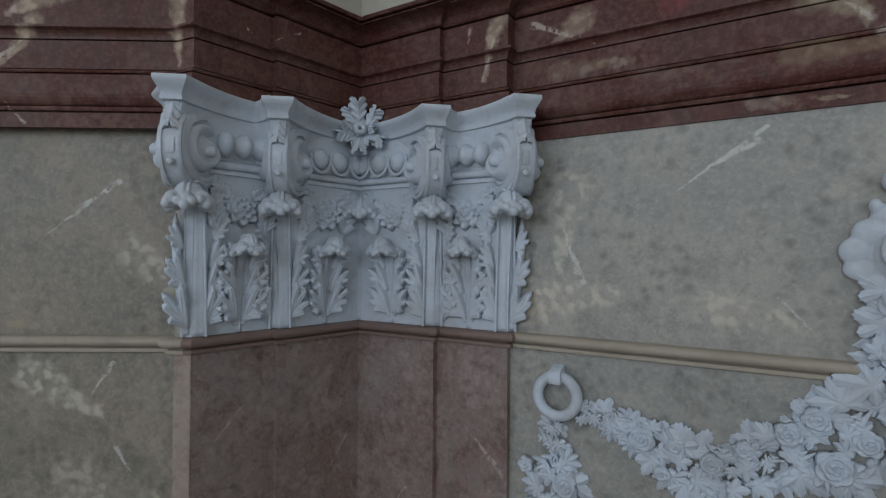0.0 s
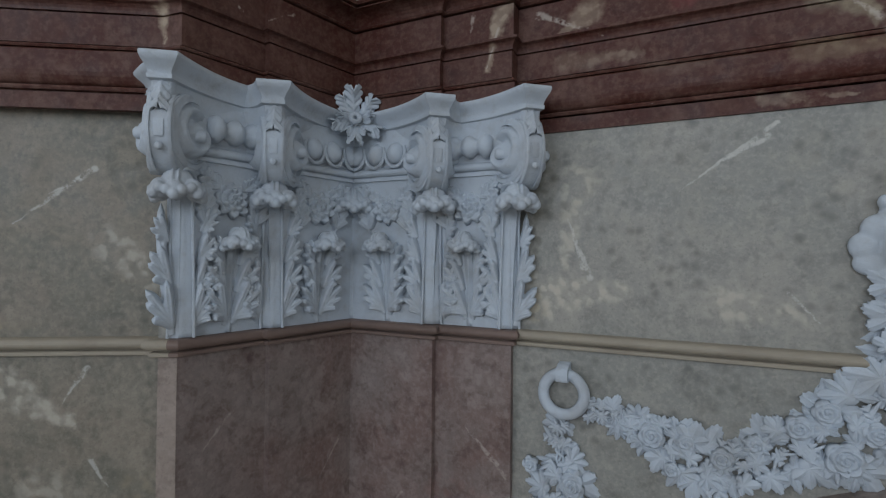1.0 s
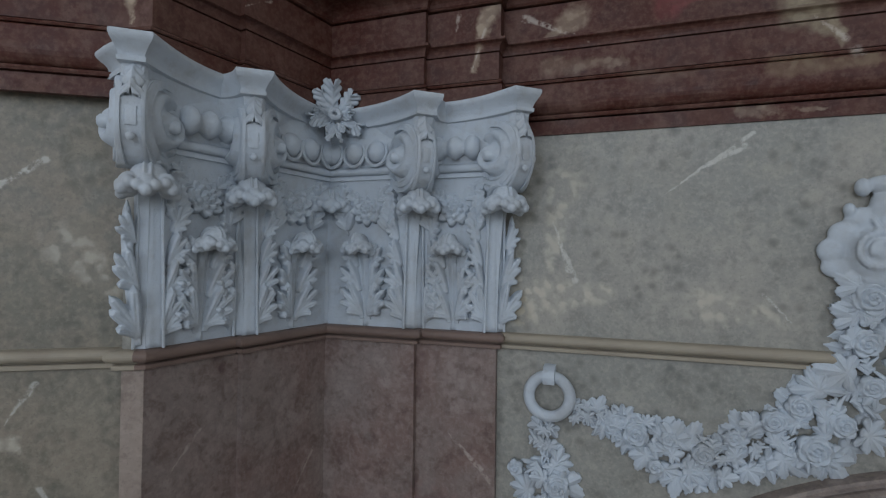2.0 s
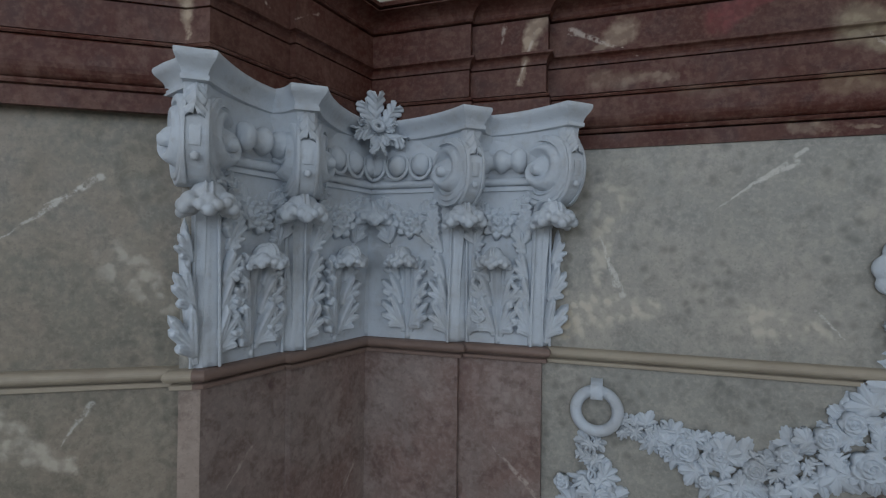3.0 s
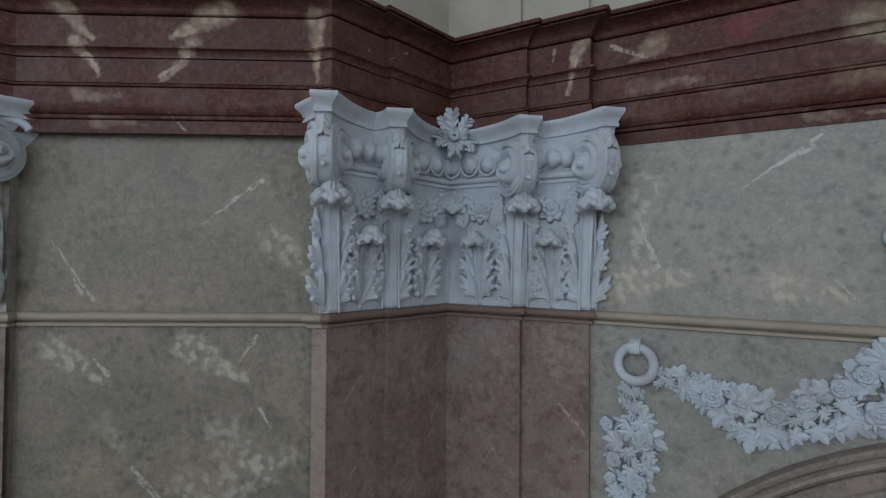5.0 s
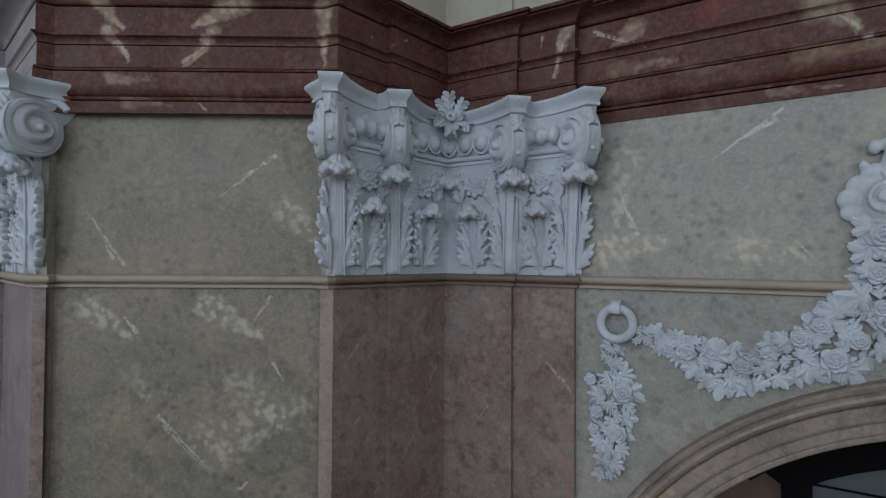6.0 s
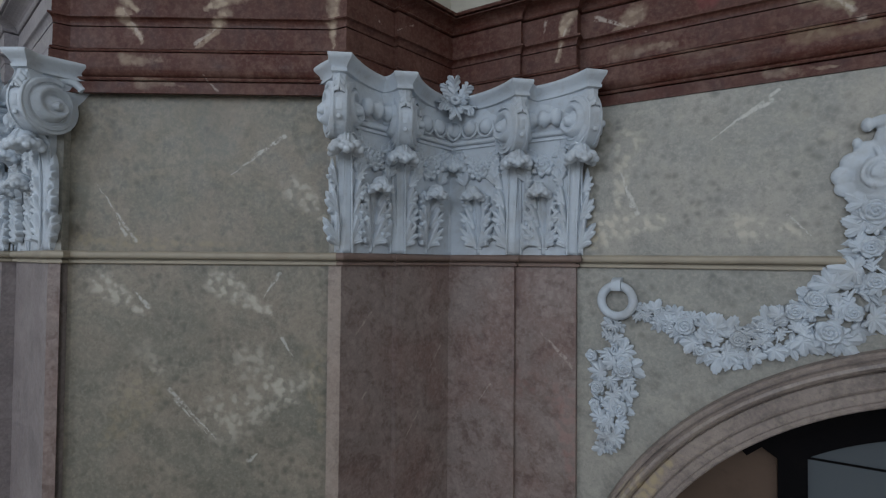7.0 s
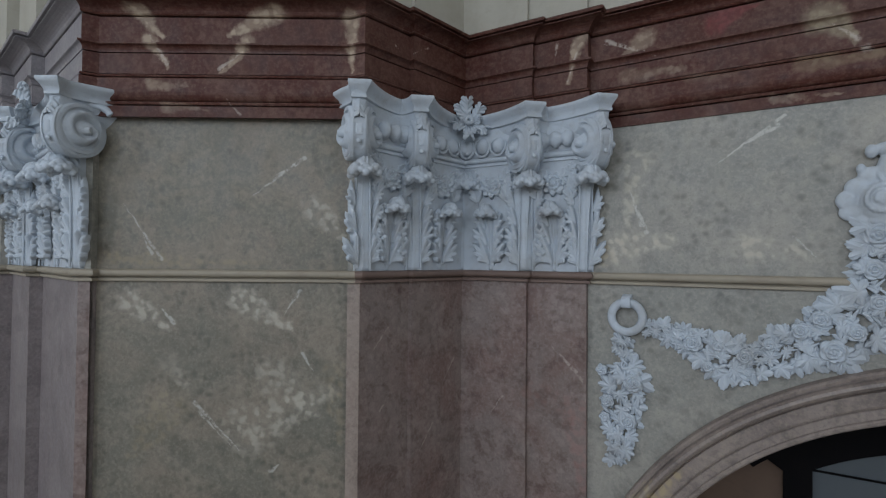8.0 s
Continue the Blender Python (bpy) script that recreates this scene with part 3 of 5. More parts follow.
def leaf_bm(curve, widths, lobes=0, ns=28, nt=10, cup=0.0, ribs=0.004, notch=0.35, lobe_from=0.0, droop=0.0, droop_from=0.6, thick=0.007, slant=0.6):
    """A leaf along a line (out, up), with a lobed edge, a raised midrib, side ribs and a back face."""
    line = smooth_line(curve, ns)
    wide = [w.x for w in smooth_line([(w, 0) for w in widths], ns)]
    bm = bmesh.new()
    top, low = [], []
    for i, c in enumerate(line):
        s = i / ns
        d = (line[min(i + 1, ns)] - line[max(i - 1, 0)]).normalized()
        nrm = Vector((d.y, -d.x))
        w = max(wide[i], 0.0015)
        saw = abs(math.sin(math.pi * lobes * s ** 1.1)) ** 0.75 if lobes and s >= lobe_from else 1.0
        r0, r1 = [], []
        for j in range(nt + 1):
            q = -1 + 2 * j / nt
            edge = 1 - notch * (1 - saw) if lobes else 1.0
            x = q * w * edge
            lift = ribs * 1.6 * math.exp(-(q / 0.16) ** 2) - cup * q * q
            if lobes and s >= lobe_from:
                lift += ribs * (saw - 0.5) * 1.6 * min(1, abs(q) * 2)
            drop = droop * max(0.0, s - droop_from) / (1 - droop_from) * q * q
            p = c + nrm * lift
            z = p.y - drop + (slant * w * abs(q) if lobes else 0)
            r0.append(bm.verts.new((x, p.x, z)))
            b = p - nrm * thick
            r1.append(bm.verts.new((x * 0.96, b.x, z - nrm.y * thick)))
        top.append(r0)
        low.append(r1)
    for i in range(ns):
        for j in range(nt):
            bm.faces.new((top[i][j], top[i][j + 1], top[i + 1][j + 1], top[i + 1][j]))
            bm.faces.new((low[i][j], low[i + 1][j], low[i + 1][j + 1], low[i][j + 1]))
        for j in (0, nt):
            a, b, c2, d2 = top[i][j], top[i + 1][j], low[i + 1][j], low[i][j]
            bm.faces.new((a, b, c2, d2) if j == 0 else (d2, c2, b, a))
    for i in (0, ns):
        for j in range(nt):
            f = (top[i][j], low[i][j], low[i][j + 1], top[i][j + 1])
            bm.faces.new(f if i == 0 else f[::-1])
    bmesh.ops.recalc_face_normals(bm, faces=bm.faces)
    return bm


def bloom_bm(radius, height, petals=5, rings=3, nr=16, na=40, seed=0, deep=0.35, scallop=0.12, pleat=0.0):
    """A carved rose: rings of petals that wind in to a bud; it lies on x, z and stands out along y."""
    rnd = random.Random(seed)
    ph = rnd.random() * 6.28
    bm = bmesh.new()
    mid = bm.verts.new((0, height, 0))
    prev = None
    for i in range(1, nr + 1):
        r = i / nr
        row = []
        for j in range(na):
            a = 2 * math.pi * j / na
            k = r * rings + a / (2 * math.pi)
            f = k - math.floor(k)
            ridge = (1 - abs(2 * f - 1)) ** 0.7
            wave = abs(math.sin(petals * a / 2 + ph + 1.3 * math.floor(k)))
            scal = 1 + scallop * r * (wave - 0.6)
            h = height * (0.25 + 0.75 * math.sqrt(max(0, 1 - (0.96 * r) ** 2))) * (1 - deep * (1 - ridge)) * (1 - pleat * (1 - wave) * min(1, 2 * r)) if i < nr else -0.012
            row.append(bm.verts.new((radius * r * scal * math.cos(a), h, radius * r * scal * math.sin(a))))
        for j in range(na):
            q = (j + 1) % na
            if prev is None:
                bm.faces.new((mid, row[q], row[j]))
            else:
                bm.faces.new((prev[j], prev[q], row[q], row[j]))
        prev = row
    bm.faces.new(prev)
    bmesh.ops.recalc_face_normals(bm, faces=bm.faces)
    return bm


def ball_bm(rx, ry, rz, seg=14, rings=9):
    bm = bmesh.new()
    bmesh.ops.create_uvsphere(bm, u_segments=seg, v_segments=rings, radius=1)
    bm.transform(Matrix.Diagonal((rx, ry, rz, 1)))
    return bm


def tube_bm(path, radii, sides=10, closed=False):
    """A round bar along a line in space."""
    bm = bmesh.new()
    n = len(path)
    rows = []
    for i, p in enumerate(path):
        d = (path[(i + 1) % n if closed else min(i + 1, n - 1)] - path[i - 1 if closed else max(i - 1, 0)]).normalized()
        side = d.cross(Vector((0, 1, 0))).normalized()
        up = side.cross(d)
        rows.append([bm.verts.new(p + radii[i] * (math.cos(2 * math.pi * k / sides) * side + math.sin(2 * math.pi * k / sides) * up)) for k in range(sides)])
    for i in range(n if closed else n - 1):
        a, b = rows[i], rows[(i + 1) % n]
        for k in range(sides):
            q = (k + 1) % sides
            bm.faces.new((a[k], a[q], b[q], b[k]))
    if not closed:
        bm.faces.new(rows[0]), bm.faces.new(rows[-1])
    bmesh.ops.recalc_face_normals(bm, faces=bm.faces)
    return bm


def band_bm(r_in, r_out, x0, x1, a0, a1, n=40, winding=None):
    """A curved bar in the y, z plane, from angle a0 to a1 (0 outwards, 90 up). winding: the radius at each step, and the far side's x."""
    bm = bmesh.new()
    rows = []
    for i in range(n + 1):
        a = radians(a0 + (a1 - a0) * i / n)
        ro, xo = (r_out, x1) if winding is None else winding(i / n)
        ri = r_in if winding is None else max(0.004, ro - r_in)
        rows.append([bm.verts.new((x, r * math.cos(a), r * math.sin(a))) for x, r in ((x0, ri), (xo - 0.006, ri), (xo, ri + 0.006), (xo, ro - 0.006), (xo - 0.006 if xo > x0 else xo + 0.006, ro), (x0, ro))])
    for a, b in zip(rows, rows[1:]):
        for k in range(6):
            q = (k + 1) % 6
            bm.faces.new((a[k], a[q], b[q], b[k]))
    bm.faces.new(rows[0]), bm.faces.new(rows[-1])
    bmesh.ops.recalc_face_normals(bm, faces=bm.faces)
    return bm


def disc_bm(r, x0, x1, n=32, bevel=0.008):
    s = 1 if x1 > x0 else -1
    bm = bmesh.new()
    rows = [[bm.verts.new((x, rr * math.cos(2 * math.pi * k / n), rr * math.sin(2 * math.pi * k / n))) for k in range(n)]
            for x, rr in ((x0, r), (x1 - s * bevel, r), (x1, r - bevel))]
    for a, b in zip(rows, rows[1:]):
        for k in range(n):
            q = (k + 1) % n
            bm.faces.new((a[k], a[q], b[q], b[k]))
    bm.faces.new(rows[0]), bm.faces.new(rows[-1])
    bmesh.ops.recalc_face_normals(bm, faces=bm.faces)
    return bm


# meshes that the ornaments share
def acanthus_bm(length, half, lobes, teeth, seed, bow=0.0, relief=0.030, slant=1.0, per=14, nt=12, thick=0.010):
    """An acanthus leaf in one skin: a bowed midrib, lobes that sweep upwards and are cut into teeth, a groove between lobes."""
    rnd = random.Random(seed)
    ns = lobes * per
    size = [rnd.uniform(0.65, 1.28) for _ in range(2 * lobes + 2)]
    rise = [rnd.uniform(-0.006, 0.014) for _ in range(2 * lobes + 2)]
    sweep_up = [slant * rnd.uniform(0.75, 1.4) for _ in range(2 * lobes + 2)]
    bm = bmesh.new()
    top, low = [], []
    for i in range(ns + 1):
        s = i / ns
        r0, r1 = [], []
        for j in range(nt + 1):
            q = -1 + 2 * j / nt
            f = s * lobes + (0.22 if q < 0 else 0.0)
            k = min(lobes, int(f))
            g = f - k
            big = min(1.0, (g / 0.52) ** 0.55) if g < 0.62 else max(0.0, 1 - ((g - 0.62) / 0.38) ** 1.6)
            t = g * teeth % 1.0
            small = (t / 0.68) ** 0.7 if t < 0.68 else max(0.0, 1 - ((t - 0.68) / 0.32) ** 1.4)
            end = math.sin(math.pi * min(1.0, 0.30 + 0.70 * s ** 1.3)) ** 0.7 if s < 1 else 0.0
            side = k + (lobes if q < 0 else 0)
            w = half * max(0.04, end) * size[side]
            edge = 0.36 + 0.46 * big + 0.18 * small * (0.4 + 0.6 * big)
            aq = abs(q)
            x = bow * math.sin(math.pi * s) + q * w * edge
            z = length * s + sweep_up[side] * aq * w * edge - 0.012 * aq * aq * small
            swell = relief * (0.45 + 0.55 * s) * (1 - 0.25 * (2 * s - 1) ** 2)
            y = swell * (0.45 + 0.55 * math.sin(math.pi * min(1.0, 0.15 + 0.7 * aq))) + 0.009 * math.exp(-(q / 0.13) ** 2) + (0.017 * (big - 0.55) + 0.006 * (small - 0.5)) * min(1.0, 1.6 * aq) + relief * 0.35 * s * s + rise[side] * big * aq
            r0.append(bm.verts.new((x, y, z)))
            r1.append(bm.verts.new((bow * math.sin(math.pi * s) + q * w * edge * 0.93, min(y - thick, 0.012 * s), z - 0.003)))
        top.append(r0)
        low.append(r1)
    for i in range(ns):
        for j in range(nt):
            bm.faces.new((top[i][j], top[i][j + 1], top[i + 1][j + 1], top[i + 1][j]))
            bm.faces.new((low[i][j], low[i + 1][j], low[i + 1][j + 1], low[i][j + 1]))
        for j in (0, nt):
            bm.faces.new((top[i][j], top[i + 1][j], low[i + 1][j], low[i][j]))
    for i in (0, ns):
        for j in range(nt):
            bm.faces.new((top[i][j], low[i][j], low[i][j + 1], top[i][j + 1]))
    bmesh.ops.recalc_face_normals(bm, faces=bm.faces)
    return bm


def vine_leaf_bm(length, lobes, seed, na=120, nr=9):
    """A broad leaf in one skin: pointed, toothed lobes that fan out from the stem, arched and ribbed."""
    rnd = random.Random(seed)
    span = radians(262)
    size = [rnd.uniform(0.86, 1.12) * (1.0 - 0.30 * abs(2 * k / (lobes - 1) - 1)) for k in range(lobes)]
    bm = bmesh.new()
    rows = []
    for i in range(nr + 2):
        r = min(1.0, max(0.03, i / nr))
        row = []
        for j in range(na):
            a = 2 * math.pi * (j + 0.5) / na - math.pi
            f = (a / span + 0.5) * lobes
            if 0 <= f < lobes:
                k = int(f)
                g = abs(2 * (f - k) - 1)
                point = (1 - g) ** 0.72
                tooth = abs(math.sin(math.pi * 2.5 * g)) if g > 0.12 else 0.0
                rad = size[k] * (0.60 + 0.40 * point + 0.09 * tooth * r)
                rib = math.exp(-(g / 0.16) ** 2) * 0.006 + 0.009 * (point - 0.5)
            else:
                rad, rib = 0.30, -0.004
            rad *= length * 0.72
            y = 0.010 + 0.022 * math.sin(math.pi * min(1.0, 0.32 + 0.5 * r)) + rib * r * 1.3
            if i == nr + 1:
                rad, y = rad * 0.93, -0.012
            row.append(bm.verts.new((rad * r * math.sin(a), y, length * 0.36 + rad * r * math.cos(a))))
        rows.append(row)
    bm.faces.new(rows[0])
    bm.faces.new(rows[-1])
    for a, b in zip(rows, rows[1:]):
        for j in range(na):
            q = (j + 1) % na
            bm.faces.new((a[j], a[q], b[q], b[j]))
    bmesh.ops.recalc_face_normals(bm, faces=bm.faces)
    return bm


def finger(bm, path, half, lift, sides=9):
    """One finger of a carved lobe: a low ridge along a line on the face, broad past its middle, with a rounded tip and a crease down it."""
    n = len(path) - 1
    rows = []
    for i, p in enumerate(path):
        f = i / n
        d = (path[min(i + 1, n)] - path[max(i - 1, 0)]).normalized()
        across = Vector((d.z, 0, -d.x)).normalized()
        w = half * max(0.05, (0.80 + 0.55 * f - 0.40 * f * f)) * math.sqrt(max(0.002, 1 - max(0.0, (f - 0.72) / 0.28) ** 2))
        h = lift * (0.55 + 0.75 * f) * math.sqrt(max(0.01, 1 - max(0.0, (f - 0.8) / 0.2) ** 2))
        row = []
        for k in range(sides):
            q = -1 + 2 * k / (sides - 1)
            y = h * (1 - q * q) ** 0.6 - 0.30 * h * math.exp(-(q / 0.16) ** 2) if abs(q) < 1 else -0.02
            row.append(bm.verts.new(p + across * (q * w) + Vector((0, y, 0))))
        rows.append(row)
    for a, b in zip(rows, rows[1:]):
        for k in range(sides - 1):
            bm.faces.new((a[k], a[k + 1], b[k + 1], b[k]))
    bm.faces.new(rows[0]), bm.faces.new(rows[-1])
    for a, b in zip(rows, rows[1:]):
        bm.faces.new((a[0], b[0], b[-1], a[-1]))


def frond_bm(length, reach, lobes, seed, first=0.10, spread=1.0):
    """One side of an acanthus leaf: lobes of three or four fingers that leave the stalk, swing out and turn upwards."""
    rnd = random.Random(seed)
    bm = bmesh.new()
    gap = length * (1 - first) / lobes
    for k in range(lobes):
        z0 = length * first + gap * k - 0.25 * gap
        size = reach * (1.0 - 0.16 * k) * rnd.uniform(0.9, 1.12)
        for ang, run in ((80, 0.50), (56, 0.84), (32, 1.08), (10, 1.12)):
            ang = radians((ang + rnd.uniform(-7, 7)) * spread)
            run = size * run * 1.15
            root = Vector((0.0, 0.0, z0 + 0.10 * gap))
            bend = root + Vector((0.50 * run * math.sin(ang * 0.55), 0.006, 0.50 * run * math.cos(ang * 0.55)))
            tip = root + Vector((run * math.sin(ang), 0.030, run * math.cos(ang) + 0.16 * run))
            path = [root.lerp(bend, t).lerp(bend.lerp(tip, t), t) for t in [i / 9 for i in range(10)]]
            finger(bm, path, 0.165 * size, 0.24 * size)
    finger(bm, [Vector((0.16 * reach * math.sin(2.2 * i / 14), 0.0, length * (0.02 + 0.92 * i / 14))) for i in range(15)], 0.16 * reach, 0.16 * reach)
    bmesh.ops.recalc_face_normals(bm, faces=bm.faces)
    return bm


def sprig_bm(length, seed):
    """A feathery twig: a thin stem with narrow leaves on both sides."""
    rnd = random.Random(seed)
    bm = bmesh.new()
    finger(bm, [Vector((0.006 * math.sin(i), 0.0, length * i / 10)) for i in range(11)], 0.006, 0.010)
    for k in range(6):
        for s in (-1, 1):
            root = Vector((0, 0.0, length * (0.12 + 0.15 * k)))
            ang, run = radians(rnd.uniform(34, 52)), length * rnd.uniform(0.26, 0.34) * (1.1 - 0.10 * k)
            finger(bm, [root + Vector((s * run * t * math.sin(ang * (1.15 - 0.35 * t)), 0.006 * t, run * t * math.cos(ang))) for t in [i / 8 for i in range(9)]], 0.019, 0.017, 7)
    bmesh.ops.recalc_face_normals(bm, faces=bm.faces)
    return bm


M_FROND = [one_skin("leaf_frond", frond_bm(0.66, 0.150, 4, 4, 0.08, 0.9), 0.0042, stucco), one_skin("leaf_frond", frond_bm(0.46, 0.135, 3, 5, 0.12), 0.0042, stucco), one_skin("leaf_frond", frond_bm(0.68, 0.150, 3, 9, 0.12, 0.85), 0.0042, stucco)]
M_SPRIG = [one_skin("sprig", sprig_bm(0.24, 1), 0.0036, stucco), one_skin("sprig", sprig_bm(0.20, 2), 0.0036, stucco)]
M_ROSETTE = mesh_of("rosette", bloom_bm(0.092, 0.052, 9, 3, 18, 54, seed=3, deep=0.55, scallop=0.34, pleat=0.45), stucco)
M_EGG = mesh_of("egg", ball_bm(0.056, 0.056, 0.064, 18, 12), stucco)
M_HUSK = mesh_of("egg_husk", tube_bm([Vector((0.064 * math.sin(a), 0.004, -0.078 * math.cos(a))) for a in [radians(-125 + 250 * k / 20) for k in range(21)]], [0.010] * 21, 7), stucco)
M_BUD = mesh_of("bead", ball_bm(0.017, 0.012, 0.017), stucco)
M_PETAL = mesh_of("petal", leaf_bm([(0.0, 0.0), (0.018, 0.05), (0.026, 0.10), (0.048, 0.145), (0.078, 0.158)], [0.022, 0.046, 0.060, 0.052, 0.020], lobes=5, ns=45, nt=12, cup=0.014, notch=0.30, ribs=0.005, slant=0.8), stucco)
M_SMALL = mesh_of("volute_leaf", leaf_bm([(0.0, 0.0), (0.016, 0.03), (0.026, 0.07), (0.040, 0.105), (0.052, 0.115)], [0.026, 0.036, 0.034, 0.042, 0.010], lobes=4, ns=36, nt=10, cup=0.012, notch=0.45, ribs=0.005, slant=0.7), stucco)


def bell_out(z):
    for (z0, p0), (z1, p1) in zip(BELL, BELL[1:]):
        if z <= z1:
            return p0 + (p1 - p0) * (z - z0) / (z1 - z0)
    return BELL[-1][1]


BELL = [(6.612, 0.006), (6.75, 0.010), (6.95, 0.018), (7.15, 0.034), (7.30, 0.046), (7.42, 0.066), (7.47, 0.078)]
HORN = Vector((0.62, 0.785, 0)).normalized()
ACROSS = Vector((HORN.y, -HORN.x, 0))


def frame_at(half, u, n, z, turn=0.0, lean=0.0, yaw=0.0, size=1.0, flip=1):
    """A place on a half: turn in the plane of the face, lean out of it, yaw about the upright, in degrees."""
    return half @ Matrix.Translation((u, n, z)) @ Matrix.Rotation(radians(yaw), 4, "Z") @ Matrix.Rotation(radians(turn), 4, "Y") @ \
        Matrix.Rotation(radians(lean), 4, "X") @ Matrix.Diagonal((size * flip, size, size, 1))


FOLD_KEYS = [((0.10, 0.163), (-0.63, -0.777)), ((0.44, 0.165), (-0.2, -0.95)), ((0.695, 0.37), (-0.036, -1.0)), ((0.82, 0.265), (-0.8, -0.36)), ((0.775, 0.19), (-0.5, -0.5)),
             ((0.78, 0.128), (0.0, -0.40)), ((0.96, 0.13), (0.0, -0.45)), ((1.195, 0.29), (-0.036, -1.0)), ((1.31, 0.19), (-0.8, -0.36)), ((1.21, 0.09), (-0.7, -0.3)), ((1.20, -0.06), (-1.0, 0.0))]


def abacus_bm(left, right, keys, wall_end, u_end, reach=0.0):
    """The moulded slab: concave sides between the cut horns. keys: places on one half and the way each draws in below; wall_end: where the left end meets its wall."""

    def bez(i, n):
        out = []
        for k in range(n + 1):
            t = k / n
            w = ((1 - t) ** 2, 2 * t * (1 - t), t * t)
            out.append(tuple(w[0] * Vector(keys[i][h]) + w[1] * Vector(keys[i + 1][h]) + w[2] * Vector(keys[i + 2][h]) for h in (0, 1)))
        return out
    run = bez(0, 12) + bez(3, 5) + (bez(5, 10)[1:] + bez(8, 6) if len(keys) > 6 else [])
    last = list(run)
    if wall_end:
        last[-1] = (Vector((u_end + 0.16 + reach, -0.185 - reach)), Vector((-1.0, 0.0)))
        last[-2] = (Vector((u_end + 0.17 + reach, -0.10 - reach)), Vector((-1.0, -0.1)))
        last[-3] = (Vector((u_end + 0.183 + 0.5 * reach, -0.01)), Vector((-0.95, -0.2)))
    ring = [(left, *p) for p in reversed(last)] + [(right, *p) for p in run[1:]]
    backs = [right @ Vector((u_end, -0.03, 0)), right @ Vector((0, -0.02, 0)), left @ Vector((u_end, -0.03, 0)), left @ Vector((u_end + 0.055, -0.14 if wall_end else -0.05, 0))]
    levels = [(7.864, 0.016), (7.861, 0.004), (7.854, 0.0), (7.844, 0.001), (7.834, 0.007), (7.824, 0.018), (7.814, 0.031), (7.804, 0.043), (7.794, 0.052), (7.784, 0.058), (7.775, 0.061), (7.774, 0.050), (7.756, 0.053), (7.752, 0.084),
              (7.72, 0.093), (7.69, 0.108), (7.65, 0.135), (7.60, 0.172), (7.56, 0.18)]
    bm = bmesh.new()
    rows = []
    for z, inset in levels:
        row = []
        for m, p, v in ring:
            q = m @ Vector((p.x + v.x * inset, p.y + v.y * inset, 0))
            row.append(bm.verts.new((q.x, q.y, z)))
        row += [bm.verts.new((b.x, b.y, z)) for b in backs]
        rows.append(row)
    n = len(rows[0])
    for a, b in zip(rows, rows[1:]):
        for k in range(n):
            q = (k + 1) % n
            bm.faces.new((a[k], a[q], b[q], b[k]))
    bm.faces.new(rows[0])
    bmesh.ops.recalc_face_normals(bm, faces=bm.faces)
    return bm


def spiral_bm(radius, s, nr=44, na=110):
    """The rising face of a scroll: a low cone round its eye, cut by a deep spiral groove."""
    bm = bmesh.new()
    rows = []
    for i in range(1, nr + 1):
        f = i / nr
        row = []
        for j in range(na):
            a = 2 * math.pi * j / na
            step = (0.5 + 0.5 * math.cos(2 * math.pi * 1.75 * f ** 0.85 - a - 0.6)) ** 0.8
            h = 0.030 + 0.060 * (1 - f) + 0.034 * step * min(1.0, 3 * f) * min(1.0, 4 * (1.0 - f))
            row.append(bm.verts.new((s * h, radius * f * math.cos(a), radius * f * math.sin(a))))
        rows.append(row)
    rows.append([bm.verts.new((s * 0.02, v.co.y, v.co.z)) for v in rows[-1]])
    bm.faces.new(rows[0]), bm.faces.new(rows[-1])
    for a, b in zip(rows, rows[1:]):
        for j in range(na):
            q = (j + 1) % na
            bm.faces.new((a[j], a[q], b[q], b[j]))
    bmesh.ops.recalc_face_normals(bm, faces=bm.faces)
    return bm


